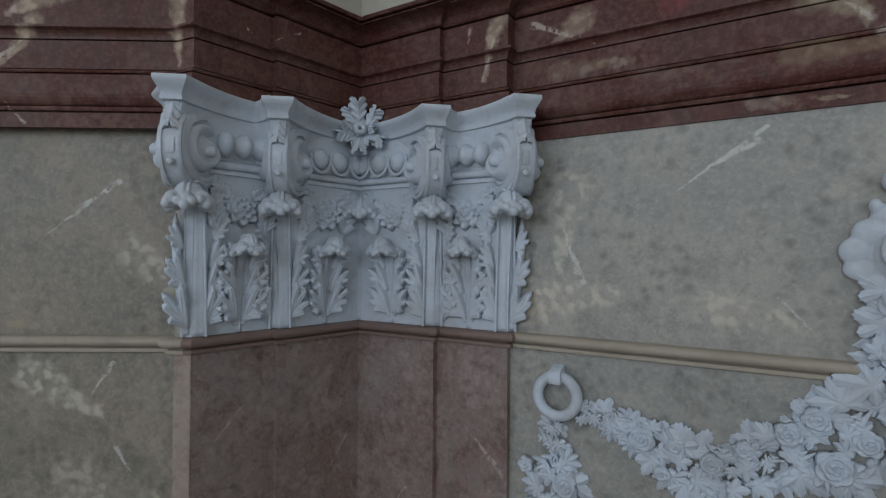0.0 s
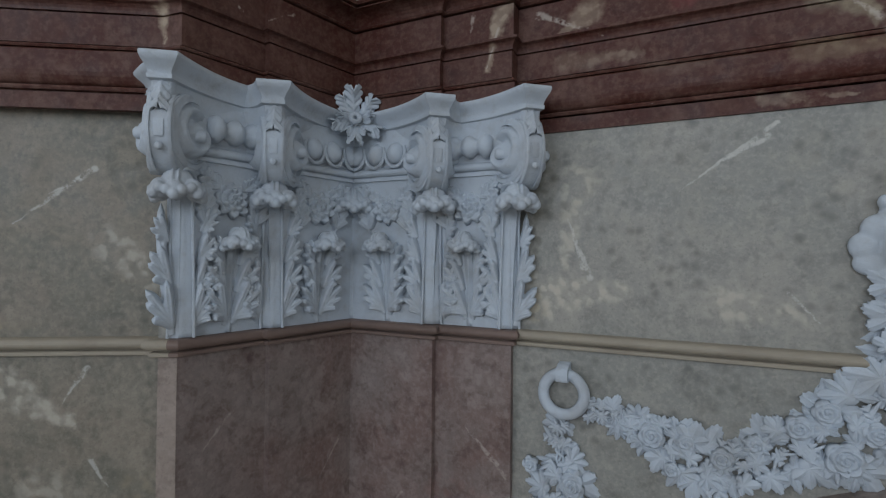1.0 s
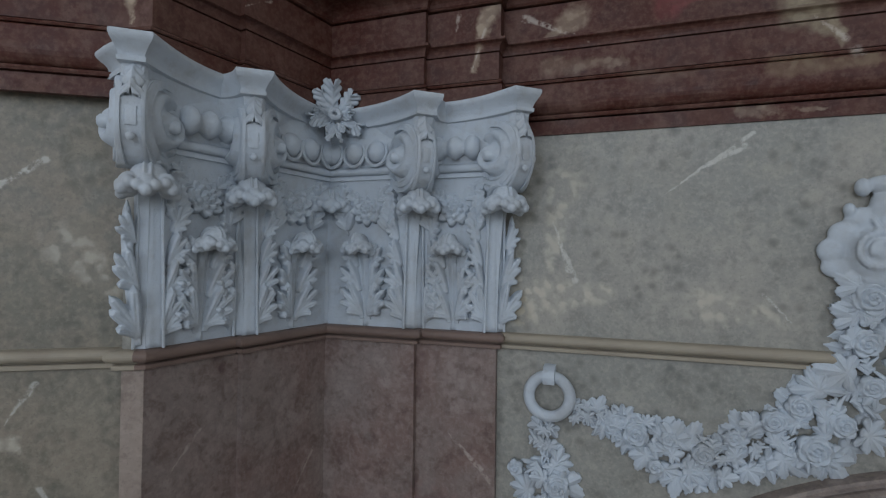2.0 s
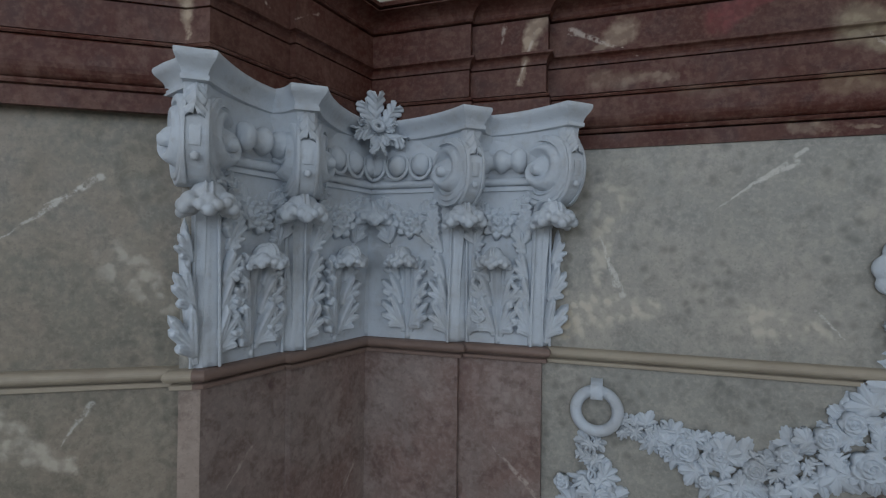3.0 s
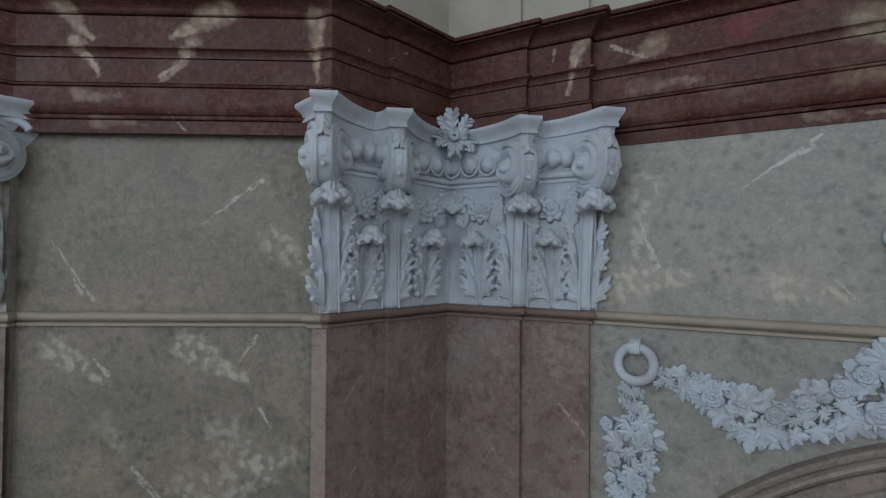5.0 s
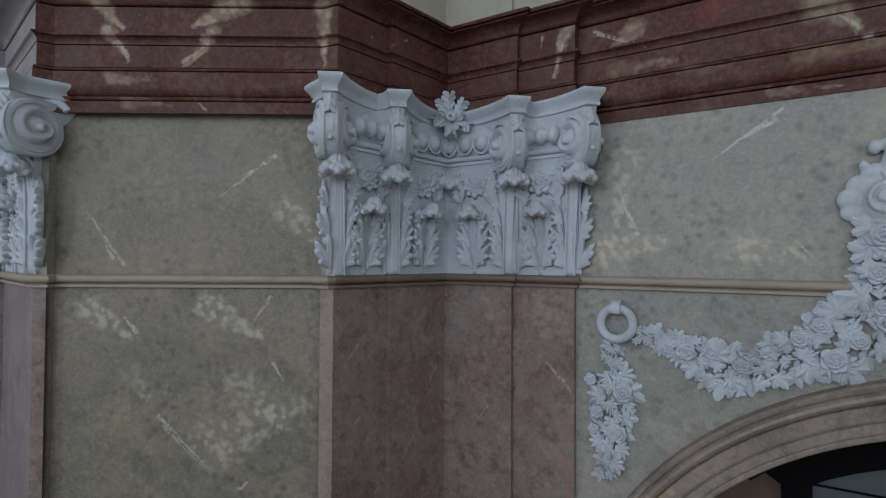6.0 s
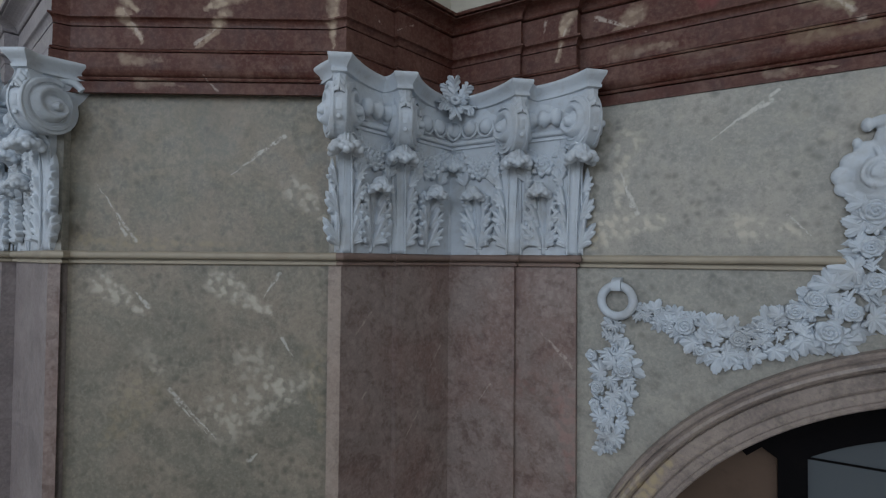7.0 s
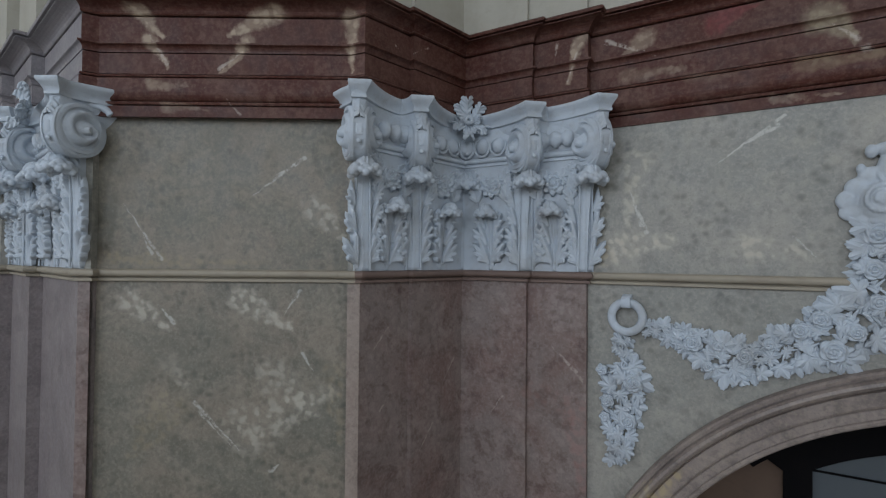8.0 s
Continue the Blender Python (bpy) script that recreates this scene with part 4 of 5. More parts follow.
def volute(cap, half, tip_u, tip_n):
    """One scroll under a horn of the abacus: the fronted band, splayed flanks with a rising coil and its eye, a leaf and beads on the front."""
    c = Vector((tip_u, tip_n, 7.552)) - HORN * 0.205
    fr = half @ Matrix(((ACROSS.x, HORN.x, 0, c.x), (ACROSS.y, HORN.y, 0, c.y), (0, 0, 1, c.z), (0, 0, 0, 1)))

    def splay(bm):
        for v in bm.verts:
            v.co.x *= 1.35 - 3.6 * v.co.y
        return bm
    body = part("volute", splay(band_bm(0.10, 0.184, -0.062, 0.062, 118, -215, 48)), stucco, cap, matrix=fr)
    part("core", splay(disc_bm(0.172, -0.05, 0.05)), stucco, body, matrix=fr)
    for s in (-1, 1):
        part("rim", splay(band_bm(0.034, 0.184, s * 0.045, s * 0.07, 112, -235, 44, winding=lambda f, s=s: (0.188 - 0.045 * f, s * (0.070 - 0.002 * f)))), stucco, body, matrix=fr)
        part("coil", splay(spiral_bm(0.172, s)), stucco, body, matrix=fr)
        part("eye", disc_bm(0.028, s * 0.03, 0.150 * s, 20, 0.010), stucco, body, matrix=fr)
        part("edge_bead", band_bm(0.17, 0.192, s * 0.034, s * 0.050, 62, -70, 30), stucco, body, matrix=fr)
    part("neck", prism([(-0.052, -0.06), (0.052, -0.06), (0.048, 0.118), (0.034, 0.135), (-0.034, 0.135), (-0.048, 0.118)], 0.10, 0.212), stucco, body, matrix=fr)
    part("front_strip", band_bm(0.172, 0.189, -0.020, 0.020, 8, -14, 8), stucco, body, matrix=fr)
    for a in (-26,):
        shared("bead", M_BUD, fr @ Matrix.Translation((0, 0.196 * math.cos(radians(a)), 0.196 * math.sin(radians(a)))), cap)
    shared("volute_leaf", M_SMALL, fr @ Matrix.Translation((0, 0.122, 0.222)) @ Matrix.Rotation(radians(188), 4, "X") @ Matrix.Diagonal((1.15, -1, 1.15, 1)), cap)


def hood_bm(wide, reach, tall):
    """The overhanging tip of an acanthus leaf: a dome that breaks into five round lobes, each with knuckled points, ribbed down the middle."""
    bm = bmesh.new()

    def blob(at, rx, ry, rz):
        bmesh.ops.create_uvsphere(bm, u_segments=18, v_segments=12, radius=1, matrix=Matrix.Translation(at) @ Matrix.Diagonal((rx, ry, rz, 1)))
    blob((0, 0.34 * reach, -0.40 * tall), 0.56 * wide, 0.48 * reach, 0.42 * tall)
    for phi in (-112, -58, 0, 58, 112):
        c, q = math.cos(radians(phi)), math.sin(radians(phi))
        low = 0.58 + 0.12 * (phi == 0) + 0.04 * abs(q)
        blob((0.60 * wide * q, reach * (0.32 + 0.42 * c), -low * tall), 0.33 * wide, 0.32 * wide, 0.29 * tall)
        for side, out, drop in ((-1, 0.95, 0.03), (0, 1.07, 0.17), (1, 0.95, 0.03)):
            t = 0.235 * wide * side
            blob((0.78 * wide * q * out + t * c, reach * (0.30 + 0.62 * c * out) - t * q, -(low + drop) * tall), 0.19 * wide, 0.19 * wide, 0.16 * tall)
    for x in (-0.085, 0.085):
        for k in range(9):
            a = radians(20 + 13 * k)
            blob((x * wide * 1.1, reach * (0.34 + 0.50 * math.sin(a)), -0.40 * tall + 0.43 * tall * math.cos(a)), 0.055 * wide, 0.06 * wide, 0.08 * tall)
    return bm


M_HOOD = [one_skin("leaf_hood", hood_bm(0.126, 0.142, 0.158), 0.0045, stucco), one_skin("leaf_hood", hood_bm(0.098, 0.120, 0.122), 0.0038, stucco)]


def curled_leaf(cap, m, height, reach, hood, stalk, name, ribs=True):
    """A leaf stalk that climbs the bell and throws its tip outwards."""
    h = height
    part(name, leaf_bm([(0.004, 0.0), (0.012, 0.35 * h), (0.024, 0.7 * h), (0.05, 0.92 * h), (0.5 * reach + 0.04, 1.0 * h), (reach + 0.03, 1.01 * h)],
                       [stalk * 1.15, stalk, stalk * 0.95, stalk * 1.2, stalk * 1.3, stalk * 0.8], ns=30, nt=8, cup=0.010, ribs=0.006, thick=0.014), stucco, cap, matrix=m)
    shared("leaf_hood", M_HOOD[hood], m @ Matrix.Translation((0, reach * 0.62, h + 0.018)) @ Matrix.Rotation(radians(8), 4, "X"), cap)
    if ribs:
        for x in (-0.95, 0.95):
            part("stalk_rib", tube_bm([Vector((x * stalk * (1.1 - 0.25 * k / 8), 0.012 + 0.024 * (k / 8) ** 2, 0.90 * h * k / 8)) for k in range(9)], [0.0075] * 9, 7), stucco, cap, matrix=m)


def spray(cap, h, u, n, rnd):
    """The two toothed sides of a short leaf, in relief on the bell."""
    for s in (-1, 1):
        shared("leaf_frond", M_FROND[1], frame_at(h, u + s * 0.020, n + 0.010, Z_NECK + 0.03, s * 5, -3, 0, rnd.uniform(0.96, 1.04), s), cap)


def blossom(cap, h, u, n, z, rnd):
    shared("rosette", M_ROSETTE, frame_at(h, u, n + bell_out(z) - 0.004, z, rnd.uniform(0, 90), 12, 0, rnd.uniform(0.95, 1.08)), cap)
    for s in (-1, 1):
        shared("sprig", M_SPRIG[s > 0], frame_at(h, u + s * 0.125, n + bell_out(z - 0.1) + 0.008, z - 0.15, s * 8, -6, 0, 1.25, s), cap)
        shared("sprig", M_SPRIG[s < 0], frame_at(h, u + s * 0.05, n + bell_out(z) + 0.004, z + 0.04, s * 50, -6, 0, 0.8, s), cap)


def fringe(cap, h, u, n, outer, rnd):
    """The lobed sides of a tall leaf; the one past the pilaster's edge stands free of the wall."""
    shared("leaf_frond", M_FROND[0], frame_at(h, u - 0.055, n + 0.008, Z_NECK + 0.02, -4, -3, 0, 1, -1), cap)
    if outer:
        shared("leaf_frond", M_FROND[2], frame_at(h, u + 0.022, -0.012, Z_NECK + 0.0, 3, -3, -24, 1.0, 1), cap)
    else:
        shared("leaf_frond", M_FROND[0], frame_at(h, u + 0.055, 0.006, Z_NECK + 0.02, 4, -3, 0, 1, 1), cap)


def flower(cap, at, rnd):
    for a, size, lean in ((0, 1.18, -16), (-34, 1.0, -8), (38, 1.02, -10), (72, 0.62, -16), (-70, 0.60, -16), (88, 0.55, -30), (-90, 0.55, -30), (116, 0.95, -12), (-114, 0.92, -12), (148, 0.72, -14), (-146, 0.70, -14), (180, 1.05, -10)):
        shared("petal", M_PETAL, at @ Matrix.Rotation(radians(a + rnd.uniform(-5, 5)), 4, "Y") @ Matrix.Translation((0, 0.010, 0.018)) @ Matrix.Rotation(radians(lean + rnd.uniform(-5, 5)), 4, "X") @ Matrix.Scale(0.84 * size * rnd.uniform(0.94, 1.06), 4), cap)
    part("flower_bud", tube_bm([Vector((0.026 * math.cos(2 * math.pi * k / 20), 0.066, 0.026 * math.sin(2 * math.pi * k / 20))) for k in range(20)], [0.015] * 20, 8, True), stucco, cap, matrix=at)
    part("flower_boss", bloom_bm(0.052, 0.018, 5, 2, 8, 20), stucco, cap, matrix=at)


def mouldings(cap, line):
    prof = [(-0.01, 6.612)] + [(p, z) for z, p in BELL] + [(0.078, 7.56), (-0.01, 7.60)]
    part("bell", sweep(line, prof), stucco, cap)
    ring = [(0.080 + 0.024 * math.cos(radians(a)), 7.505 + 0.024 * math.sin(radians(a))) for a in range(0, 360, 36)]
    part("torus_moulding", sweep(line, ring), stucco, cap)
    part("fillet", sweep(line, [(0.05, 7.453), (0.090, 7.455), (0.090, 7.473), (0.05, 7.475)]), stucco, cap)
    part("ovolo", sweep(line, [(0.04, 7.53), (0.07, 7.53), (0.086, 7.56), (0.096, 7.60), (0.098, 7.66), (0.09, 7.76), (0.04, 7.77)]), stucco, cap)


def corner_capital():
    rnd = random.Random(5)
    cap = thing("capital", (corner[5].x, corner[5].y, Z_NECK), "white stucco composite capital with four volutes, folded into a corner", "capital", "capitals of the pilasters")
    halves = [half_matrix("L"), half_matrix("R")]
    mouldings(cap, [PT_A - 0.04 * D_L] + corner[2:-1] + [corner[-1] - Vector((0, 0.012))])
    part("abacus", abacus_bm(*halves, FOLD_KEYS, True, U_END), stucco, cap)
    for h in halves:
        for tip in ((0.7575, 0.3175), (1.2525, 0.24)):
            volute(cap, h, *tip)
        for u, n, yaw in ((U_STEP - 0.005, STEP + 0.004, -30), (U_END - 0.012, 0.006, -33)):
            curled_leaf(cap, h @ Matrix.Translation((u, n, Z_NECK)) @ Matrix.Rotation(radians(yaw), 4, "Z"), 0.755, 0.15, 0, 0.054, "corner_leaf")
        for u, n in ((0.275, STEP), (0.80, 0.0)):
            curled_leaf(cap, h @ Matrix.Translation((u, n + 0.006, Z_NECK)), 0.505, 0.10, 1, 0.026, "inner_leaf", False)
            spray(cap, h, u, n, rnd)
        for u, n in ((0.30, STEP), (0.81, 0.0)):
            blossom(cap, h, u, n, 7.29, rnd)
        fringe(cap, h, U_STEP, STEP, False, rnd)
        fringe(cap, h, U_END, 0.0, True, rnd)
        reel = [0.040, 0.062, 0.068, 0.062, 0.044, 0.040, 0.058, 0.066, 0.058, 0.042, 0.040, 0.060, 0.068, 0.062, 0.040]
        part("reel", tube_bm([Vector((0.70 + 0.27 * k / 14, 0.105, 7.612)) for k in range(15)], reel, 14), stucco, cap, matrix=h)
        for u in (0.10, 0.24, 0.38):
            n = (STEP if u < U_STEP else 0.0) + 0.092
            shared("egg", M_EGG, frame_at(h, u, n, 7.612, 0, 8), cap)
            shared("egg_husk", M_HUSK, frame_at(h, u, n + 0.010, 7.606, 0, 8), cap)
    # the leaf in the fold, and the flower on the abacus above it
    c0 = halves[1] @ Vector((0, STEP, 0))
    b = ((halves[0].to_3x3() @ Vector((0, 1, 0))) + (halves[1].to_3x3() @ Vector((0, 1, 0)))).normalized()
    fold = Matrix(((-b.y, b.x, 0, c0.x), (b.x, b.y, 0, c0.y), (0, 0, 1, 0), (0, 0, 0, 1)))
    curled_leaf(cap, fold @ Matrix.Translation((0, 0.012, Z_NECK)), 0.77, 0.09, 0, 0.05, "fold_leaf")
    flower(cap, fold @ Matrix.Translation((0, 0.205, 7.80)) @ Matrix.Rotation(radians(14), 4, "X"), rnd)


def straight_capital(edge, width, label, wall_end):
    """The capital of a flat pilaster; edge: the edge nearest the blank bay."""
    rnd = random.Random(11)
    mid = edge + 0.5 * width * D_F
    cap = thing("capital", (mid.x, mid.y, Z_NECK), label, "capital", "capitals of the pilasters")
    hw = width / 2
    halves = [Matrix(((s * D_F.x, N_F.x, 0, mid.x), (s * D_F.y, N_F.y, 0, mid.y), (0, 0, 1, 0), (0, 0, 0, 1))) for s in (-1, 1)]
    mouldings(cap, [edge + width * D_F, edge + 0.01 * D_F] + ([FAR_A + 0.04 * D_L] if wall_end else []))
    keys = [((0.0, 0.15), (0.0, -1.0)), ((hw - 0.2, 0.13), (0.0, -0.95)), ((hw + 0.15, 0.29), (-0.036, -1.0)), ((hw + 0.265, 0.19), (-0.8, -0.36)), ((hw + 0.165, 0.09), (-0.7, -0.3)), ((hw + 0.155, -0.06), (-1.0, 0.0))]
    part("abacus", abacus_bm(halves[0], halves[1], keys, wall_end, hw, 0.05), stucco, cap)
    for h in halves:
        volute(cap, h, hw + 0.2075, 0.24)
        curled_leaf(cap, h @ Matrix.Translation((hw - 0.012, 0.006, Z_NECK)) @ Matrix.Rotation(radians(-26), 4, "Z"), 0.755, 0.15, 0, 0.046, "corner_leaf")
        curled_leaf(cap, h @ Matrix.Translation((0.5 * hw, 0.006, Z_NECK)), 0.505, 0.10, 1, 0.026, "inner_leaf", False)
        spray(cap, h, 0.5 * hw, 0.0, rnd)
        blossom(cap, h, 0.48 * hw, 0.0, 7.275, rnd)
        fringe(cap, h, hw, 0.0, True, rnd)
        for u in (0.08, 0.24):
            shared("egg", M_EGG, frame_at(h, u, 0.092, 7.612, 0, 8), cap)
            shared("egg_husk", M_HUSK, frame_at(h, u, 0.102, 7.606, 0, 8), cap)
    if wall_end:
        tail = [Vector(p) for p in ((hw + 0.06, 0.05, 7.735), (hw + 0.10, -0.02, 7.752), (hw + 0.135, -0.08, 7.745), (hw + 0.155, -0.12, 7.715), (hw + 0.165, -0.14, 7.685))]
        part("scroll_tail", tube_bm(smooth_line(tail, 16), [0.034 - 0.0008 * k for k in range(14)] + [0.028, 0.026, 0.012], 10), stucco, cap, matrix=halves[0])
    curled_leaf(cap, halves[1] @ Matrix.Translation((0, 0.006, Z_NECK)), 0.755, 0.15, 0, 0.046, "middle_leaf")
    flower(cap, halves[1] @ Matrix.Translation((0, 0.20, 7.775)) @ Matrix.Rotation(radians(14), 4, "X"), rnd)


corner_capital()
straight_capital(FAR_A, FAR_W, "white stucco capital on the pilaster beyond the blank bay", True)
straight_capital(far_1 + FAR_STEP * N_F, 0.80, "white stucco capital on a stepped pilaster further back", False)


# stucco garland on the arch wall
ON_WALL = Matrix(((1, 0, 0, 0), (0, -1, 0, WALL_Y), (0, 0, 1, 0), (0, 0, 0, 1)))


M_VINE = [mesh_of("vine_leaf", vine_leaf_bm(0.17, 5, 1), stucco), mesh_of("vine_leaf", vine_leaf_bm(0.17, 7, 2), stucco), mesh_of("vine_leaf", vine_leaf_bm(0.155, 5, 3), stucco), mesh_of("vine_leaf", acanthus_bm(0.13, 0.075, 3, 2, 8, 0.010), stucco)]
M_ROSE = [mesh_of("rose", bloom_bm(0.10, 0.075, 5, 3, 20, 50, 1, 0.5, 0.22, 0.25), stucco), mesh_of("rose", bloom_bm(0.078, 0.062, 5, 3, 18, 50, 2, 0.5, 0.22, 0.25), stucco), mesh_of("rose", bloom_bm(0.056, 0.05, 5, 2, 16, 40, 4, 0.45, 0.22, 0.25), stucco)]


def festoon(name, label, line, halfwidth, step, roses, seed, stem=True):
    """Leaves and roses heaped along a line on the wall; halfwidth: the heap's half breadth from end to end."""
    rnd = random.Random(seed)
    x0, z0 = line[0]
    ob = thing(name, (x0, WALL_Y, z0), label, "garland", "stucco garlands on the arch wall")
    pts = smooth_line(line, 60)
    wide = [v.x for v in smooth_line([(w, 0) for w in halfwidth], 60)]
    if stem:
        for k in range(3):
            part("stem", tube_bm([Vector((p.x + 0.018 * math.sin(i * 0.6 + k * 2.1), WALL_Y - 0.022 - 0.006 * math.cos(i * 0.6 + k * 2.1), p.y + 0.018 * math.cos(i * 0.5 + k * 2.1))) for i, p in enumerate(pts)], [0.008] * 61, 6), stucco, ob)
    length = sum((b - a).length for a, b in zip(pts, pts[1:]))
    n = int(length / step)
    for i in range(n):
        f = (i + 0.5) / n * 60
        k = min(59, int(f))
        p, w = pts[k].lerp(pts[k + 1], f - k), wide[k]
        d = (pts[k + 1] - pts[k]).normalized()
        ang = math.degrees(math.atan2(d.x, d.y))
        for s in (-1, 1):
            size = min(0.98, 0.42 + w * 3.4) * rnd.uniform(0.78, 1.12)
            reach = max(0.0, w - 0.115 * size)
            off = reach * rnd.uniform(0.55, 1.0)
            q = p + Vector((d.y, -d.x)) * s * off
            turn = ang + s * rnd.uniform(38, 95)
            shared("vine_leaf", M_VINE[rnd.choice((0, 0, 1, 2, 3))], ON_WALL @ Matrix.Translation((q.x, rnd.uniform(0.0, 0.035), q.y)) @ Matrix.Rotation(radians(turn), 4, "Y") @ Matrix.Rotation(radians(rnd.uniform(-4, 22)), 4, "X") @ Matrix.Scale(size, 4), ob)
        for _ in range(2):
            q = p + Vector((d.y, -d.x)) * rnd.uniform(-0.6, 0.6) * w
            shared("vine_leaf", M_VINE[rnd.choice((0, 1, 3))], ON_WALL @ Matrix.Translation((q.x, rnd.uniform(0.03, 0.05), q.y)) @ Matrix.Rotation(radians(ang + rnd.uniform(-110, 110)), 4, "Y") @ Matrix.Rotation(radians(rnd.uniform(0, 24)), 4, "X") @ Matrix.Scale(min(0.75, 0.35 + 2.2 * w) * rnd.uniform(0.7, 1.0), 4), ob)
    for x, z, kind, size in roses:
        shared("rose", M_ROSE[kind], ON_WALL @ Matrix.Translation((x, 0.04, z)) @ Matrix.Rotation(rnd.uniform(0, 6), 4, "Y") @ Matrix.Scale(size * 0.68, 4), ob)
    return ob


festoon("garland_swag", "white stucco swag of roses and vine leaves hung from a ring", [(-0.58, 6.23), (-0.42, 6.20), (-0.26, 6.14), (-0.06, 6.05), (0.14, 6.07), (0.32, 6.17), (0.48, 6.24), (0.64, 6.42)],
        [0.03, 0.06, 0.10, 0.14, 0.115, 0.14, 0.19, 0.17], 0.062,
        [(-0.26, 6.15, 1, 1.15), (-0.11, 6.14, 2, 1.1), (0.04, 6.09, 1, 0.95), (-0.17, 6.0, 2, 1.0), (0.33, 6.28, 1, 1.0), (0.49, 6.17, 0, 1.05), (0.43, 6.36, 1, 1.0), (0.60, 6.29, 1, 1.0), (0.17, 6.18, 2, 1.1)], 21, False)
festoon("garland_drop", "white stucco drop of roses and leaves hanging below a ring", [(-0.70, 6.17), (-0.71, 6.0), (-0.70, 5.82), (-0.72, 5.62), (-0.74, 5.42), (-0.765, 5.24)], [0.025, 0.09, 0.16, 0.13, 0.10, 0.03], 0.085,
        [(-0.64, 5.83, 0, 0.95), (-0.82, 5.68, 1, 0.9), (-0.67, 5.55, 1, 1.05), (-0.84, 5.56, 2, 1.0), (-0.86, 5.9, 2, 1.1)], 8)
festoon("garland_cluster", "white stucco upright cluster of roses and leaves above the arch", [(0.72, 6.40), (0.74, 6.62), (0.76, 6.80), (0.76, 6.96)], [0.17, 0.18, 0.18, 0.12], 0.065,
        [(0.70, 6.86, 0, 1.05), (0.68, 6.66, 0, 0.9), (0.84, 6.55, 1, 1.1), (0.70, 6.47, 1, 1.0), (0.86, 6.75, 0, 1.0)], 4, False)

# the ring with its strap
ring = thing("garland_ring", (-0.685, WALL_Y, 6.31), "white stucco ring with a strap, holding the garlands", "ring")
part("ring", tube_bm([Vector((-0.685 + 0.106 * math.cos(2 * math.pi * k / 40), WALL_Y - 0.045, 6.296 + 0.106 * math.sin(2 * math.pi * k / 40))) for k in range(40)], [0.030] * 40, 12, True), stucco, ring)
part("strap", sweep([Vector((-0.715, WALL_Y)), Vector((-0.655, WALL_Y))], [(0.0, 6.36), (0.09, 6.365), (0.098, 6.375), (0.098, 6.422), (0.088, 6.437), (0.05, 6.452), (0.0, 6.457)]), stucco, ring)

# shell cartouche above the cluster
shell = thing("shell_cartouche", (0.74, WALL_Y, 7.0), "white stucco shell cartouche with a scrolled top above the garland", "ornament")
M_SHELL = ON_WALL @ Matrix.Translation((0.765, 0.0, 7.075)) @ Matrix.Diagonal((0.92, 1.0, 1.22, 1.0))
bm = bmesh.new()
for sx in (-1, 1):
    for x, y, z, rx, ry, rz in ((0.0, 0.03, -0.02, 0.17, 0.075, 0.12), (0.0, 0.03, -0.10, 0.13, 0.06, 0.05), (0.16, 0.02, 0.055, 0.078, 0.034, 0.052), (0.215, 0.02, -0.005, 0.068, 0.030, 0.050),
                                (0.195, 0.02, -0.065, 0.072, 0.030, 0.042), (0.135, 0.02, -0.105, 0.070, 0.036, 0.038), (0.09, 0.02, 0.11, 0.080, 0.036, 0.046), (0.15, 0.03, 0.145, 0.026, 0.026, 0.026),
                                (0.0, 0.03, 0.14, 0.075, 0.045, 0.09), (0.0, 0.035, 0.235, 0.10, 0.04, 0.034), (0.10, 0.04, 0.225, 0.034, 0.034, 0.034), (0.055, 0.085, -0.01, 0.03, 0.03, 0.03)):
        bmesh.ops.create_uvsphere(bm, u_segments=20, v_segments=14, radius=1, matrix=Matrix.Translation((sx * x, y, z)) @ Matrix.Diagonal((rx, ry, rz, 1)))
    coil = [Vector((sx * (0.055 + (0.105 - 0.0022 * k) * math.cos(radians(200 - 17 * k))), 0.080 + 0.0006 * k, -0.01 + (0.080 - 0.0017 * k) * math.sin(radians(200 - 17 * k)))) for k in range(34)]
    for p in coil:
        bmesh.ops.create_uvsphere(bm, u_segments=10, v_segments=8, radius=0.015, matrix=Matrix.Translation(p))
for k in range(5):
    a = radians(58 + 16 * k)
    for j in range(7):
        bmesh.ops.create_uvsphere(bm, u_segments=10, v_segments=8, radius=0.011, matrix=Matrix.Translation((0.115 * math.cos(a) * (0.7 + 0.07 * j), 0.082 - 0.004 * j, 0.03 + 0.10 * math.sin(a) * (0.3 + 0.11 * j))))
ob = new("shell", one_skin("shell", bm, 0.006, stucco))
ob.parent = shell
ob.matrix_basis = Matrix.Translation(-shell.location) @ M_SHELL

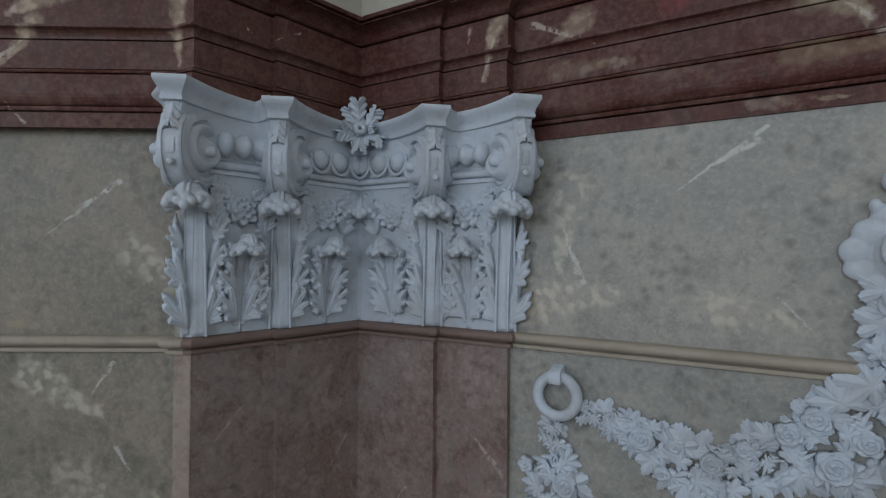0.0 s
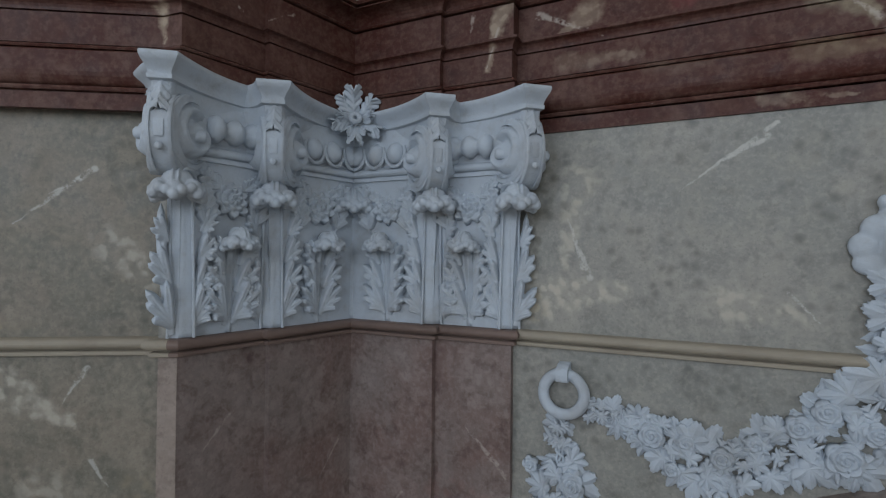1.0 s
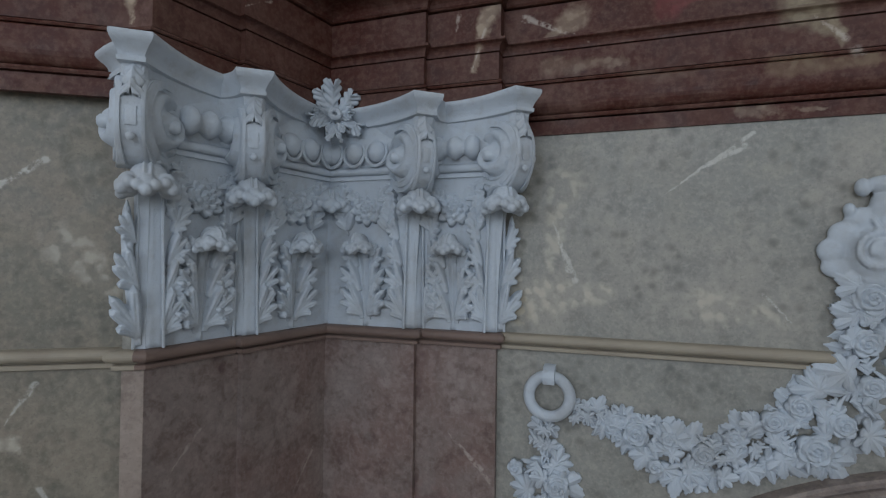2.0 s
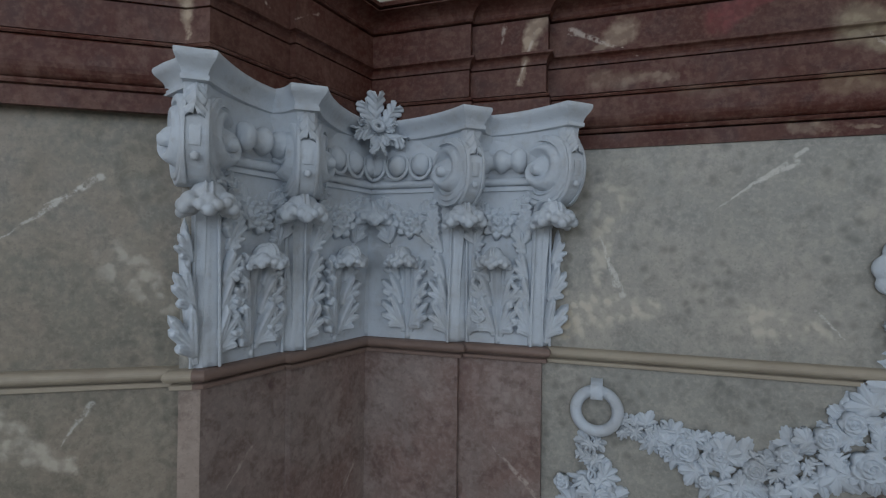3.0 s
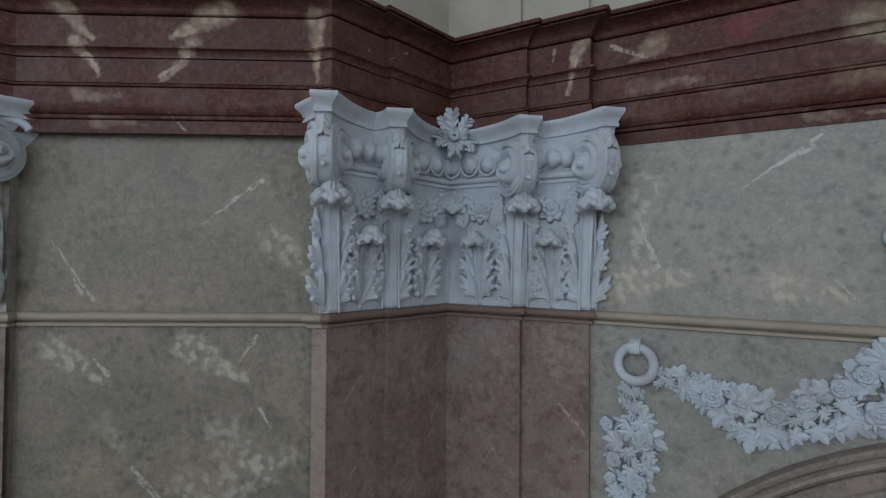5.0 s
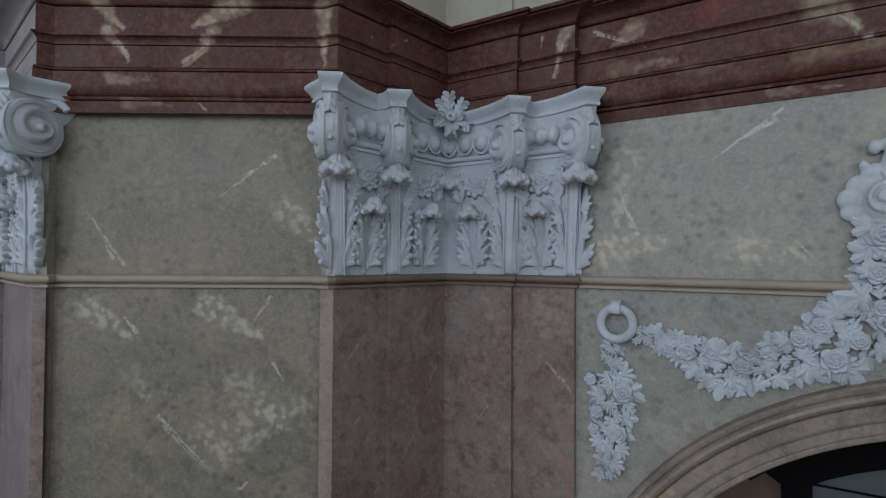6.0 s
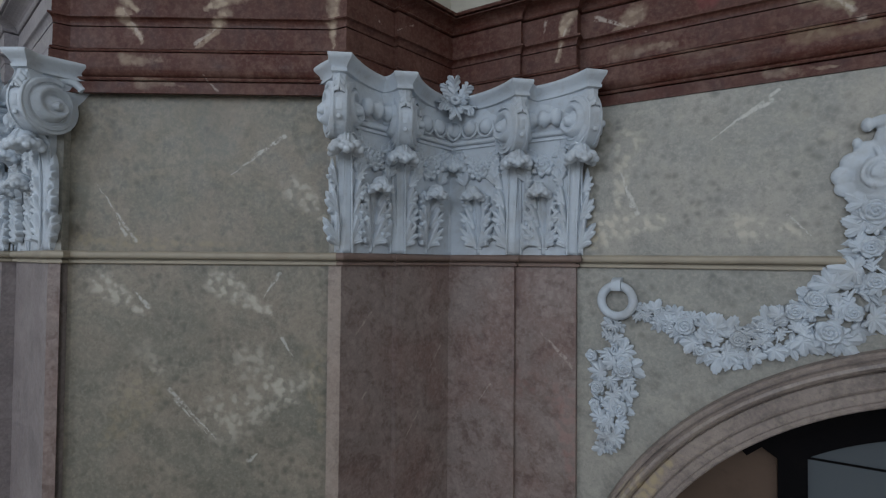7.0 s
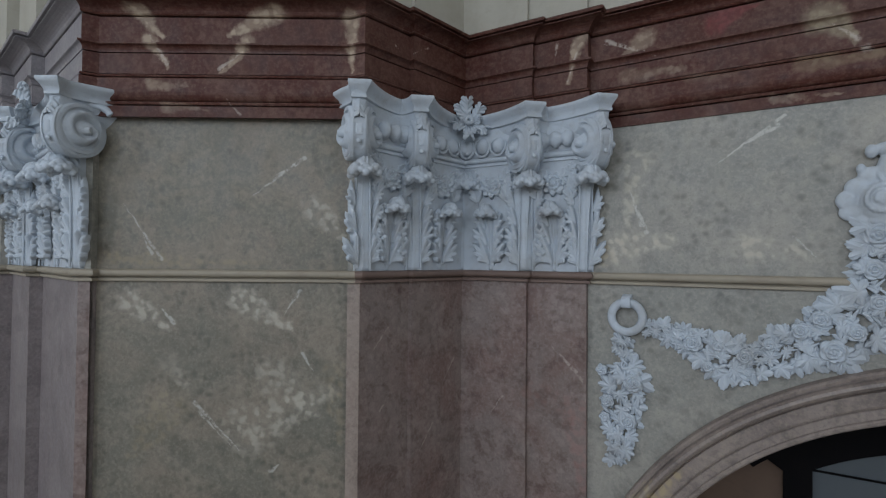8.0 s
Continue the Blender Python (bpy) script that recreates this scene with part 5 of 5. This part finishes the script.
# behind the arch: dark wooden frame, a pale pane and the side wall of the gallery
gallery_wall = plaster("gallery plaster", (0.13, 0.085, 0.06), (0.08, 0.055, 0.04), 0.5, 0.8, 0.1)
pane_m, pane_t, pane_b = nodes_of("old window glass", 0.3, 0.5)
pane_b.inputs["Base Color"].default_value = (0.085, 0.098, 0.108, 1)
window = thing("window_1", (ARCH_C[0], WALL_Y + 0.6, 5.2), "dark wooden gallery window with small panes inside the arch", "window")
bm = bmesh.new()
rows = []
for k in range(49):
    a = radians(132 - 84 * k / 48)
    low = 1.96 if k in (0, 1, 2, 46, 47, 48) else 1.79
    rows.append([bm.verts.new((ARCH_C[0] + r * math.cos(a), y, ARCH_C[1] + r * math.sin(a))) for r, y in ((2.26, 2.87), (low, 2.87), (low, 3.0), (2.26, 3.0))])
for a, b in zip(rows, rows[1:]):
    for j in range(4):
        k = (j + 1) % 4
        bm.faces.new((a[j], b[j], b[k], a[k]))
bm.faces.new(rows[0]), bm.faces.new(rows[-1][::-1])
bmesh.ops.recalc_face_normals(bm, faces=bm.faces)
part("arched_frame", bm, dark_wood, window)
for x in (0.36, 1.40, 2.44):
    part("post", prism([(x - 0.085, 2.88), (x + 0.085, 2.88), (x + 0.085, 2.99), (x - 0.085, 2.99)], 2.0, ARCH_C[1] + math.sqrt(1.9 ** 2 - (x - ARCH_C[0]) ** 2)), dark_wood, window)
for x0, x1 in ((0.445, 1.315), (1.485, 2.355)):
    part("pane", box((x0, 2.93, 2.0), (x1, 2.937, 5.58)), pane_m, window)
    for z in (4.75, 5.22):
        part("glazing_bar", box((x0, 2.92, z), (x1, 2.95, z + 0.014)), dark_wood, window)
    part("glazing_bar", box(((x0 + x1) / 2 - 0.008, 2.918, 2.0), ((x0 + x1) / 2 + 0.008, 2.952, 5.58)), dark_wood, window)
for x0, x1 in ((-0.74, 0.275), (2.525, 3.54)):
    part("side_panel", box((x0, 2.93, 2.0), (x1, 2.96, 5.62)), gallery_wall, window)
tagged(window, kind="structure")
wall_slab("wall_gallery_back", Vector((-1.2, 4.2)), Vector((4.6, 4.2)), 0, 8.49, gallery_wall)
# smooth the carved shapes, with creases kept at the sharp edges
for ob in bpy.data.objects:
    if ob.type == "MESH" and ob.data.materials and ob.data.materials[0] == stucco:
        ob.data.shade_smooth()
        if "vine_leaf" in ob.name:
            ob.data.set_sharp_from_angle(angle=radians(60))
        elif not any(w in ob.name for w in ("leaf", "sprig", "rose", "rosette", "petal", "hood", "shell")):
            ob.data.set_sharp_from_angle(angle=radians(45))
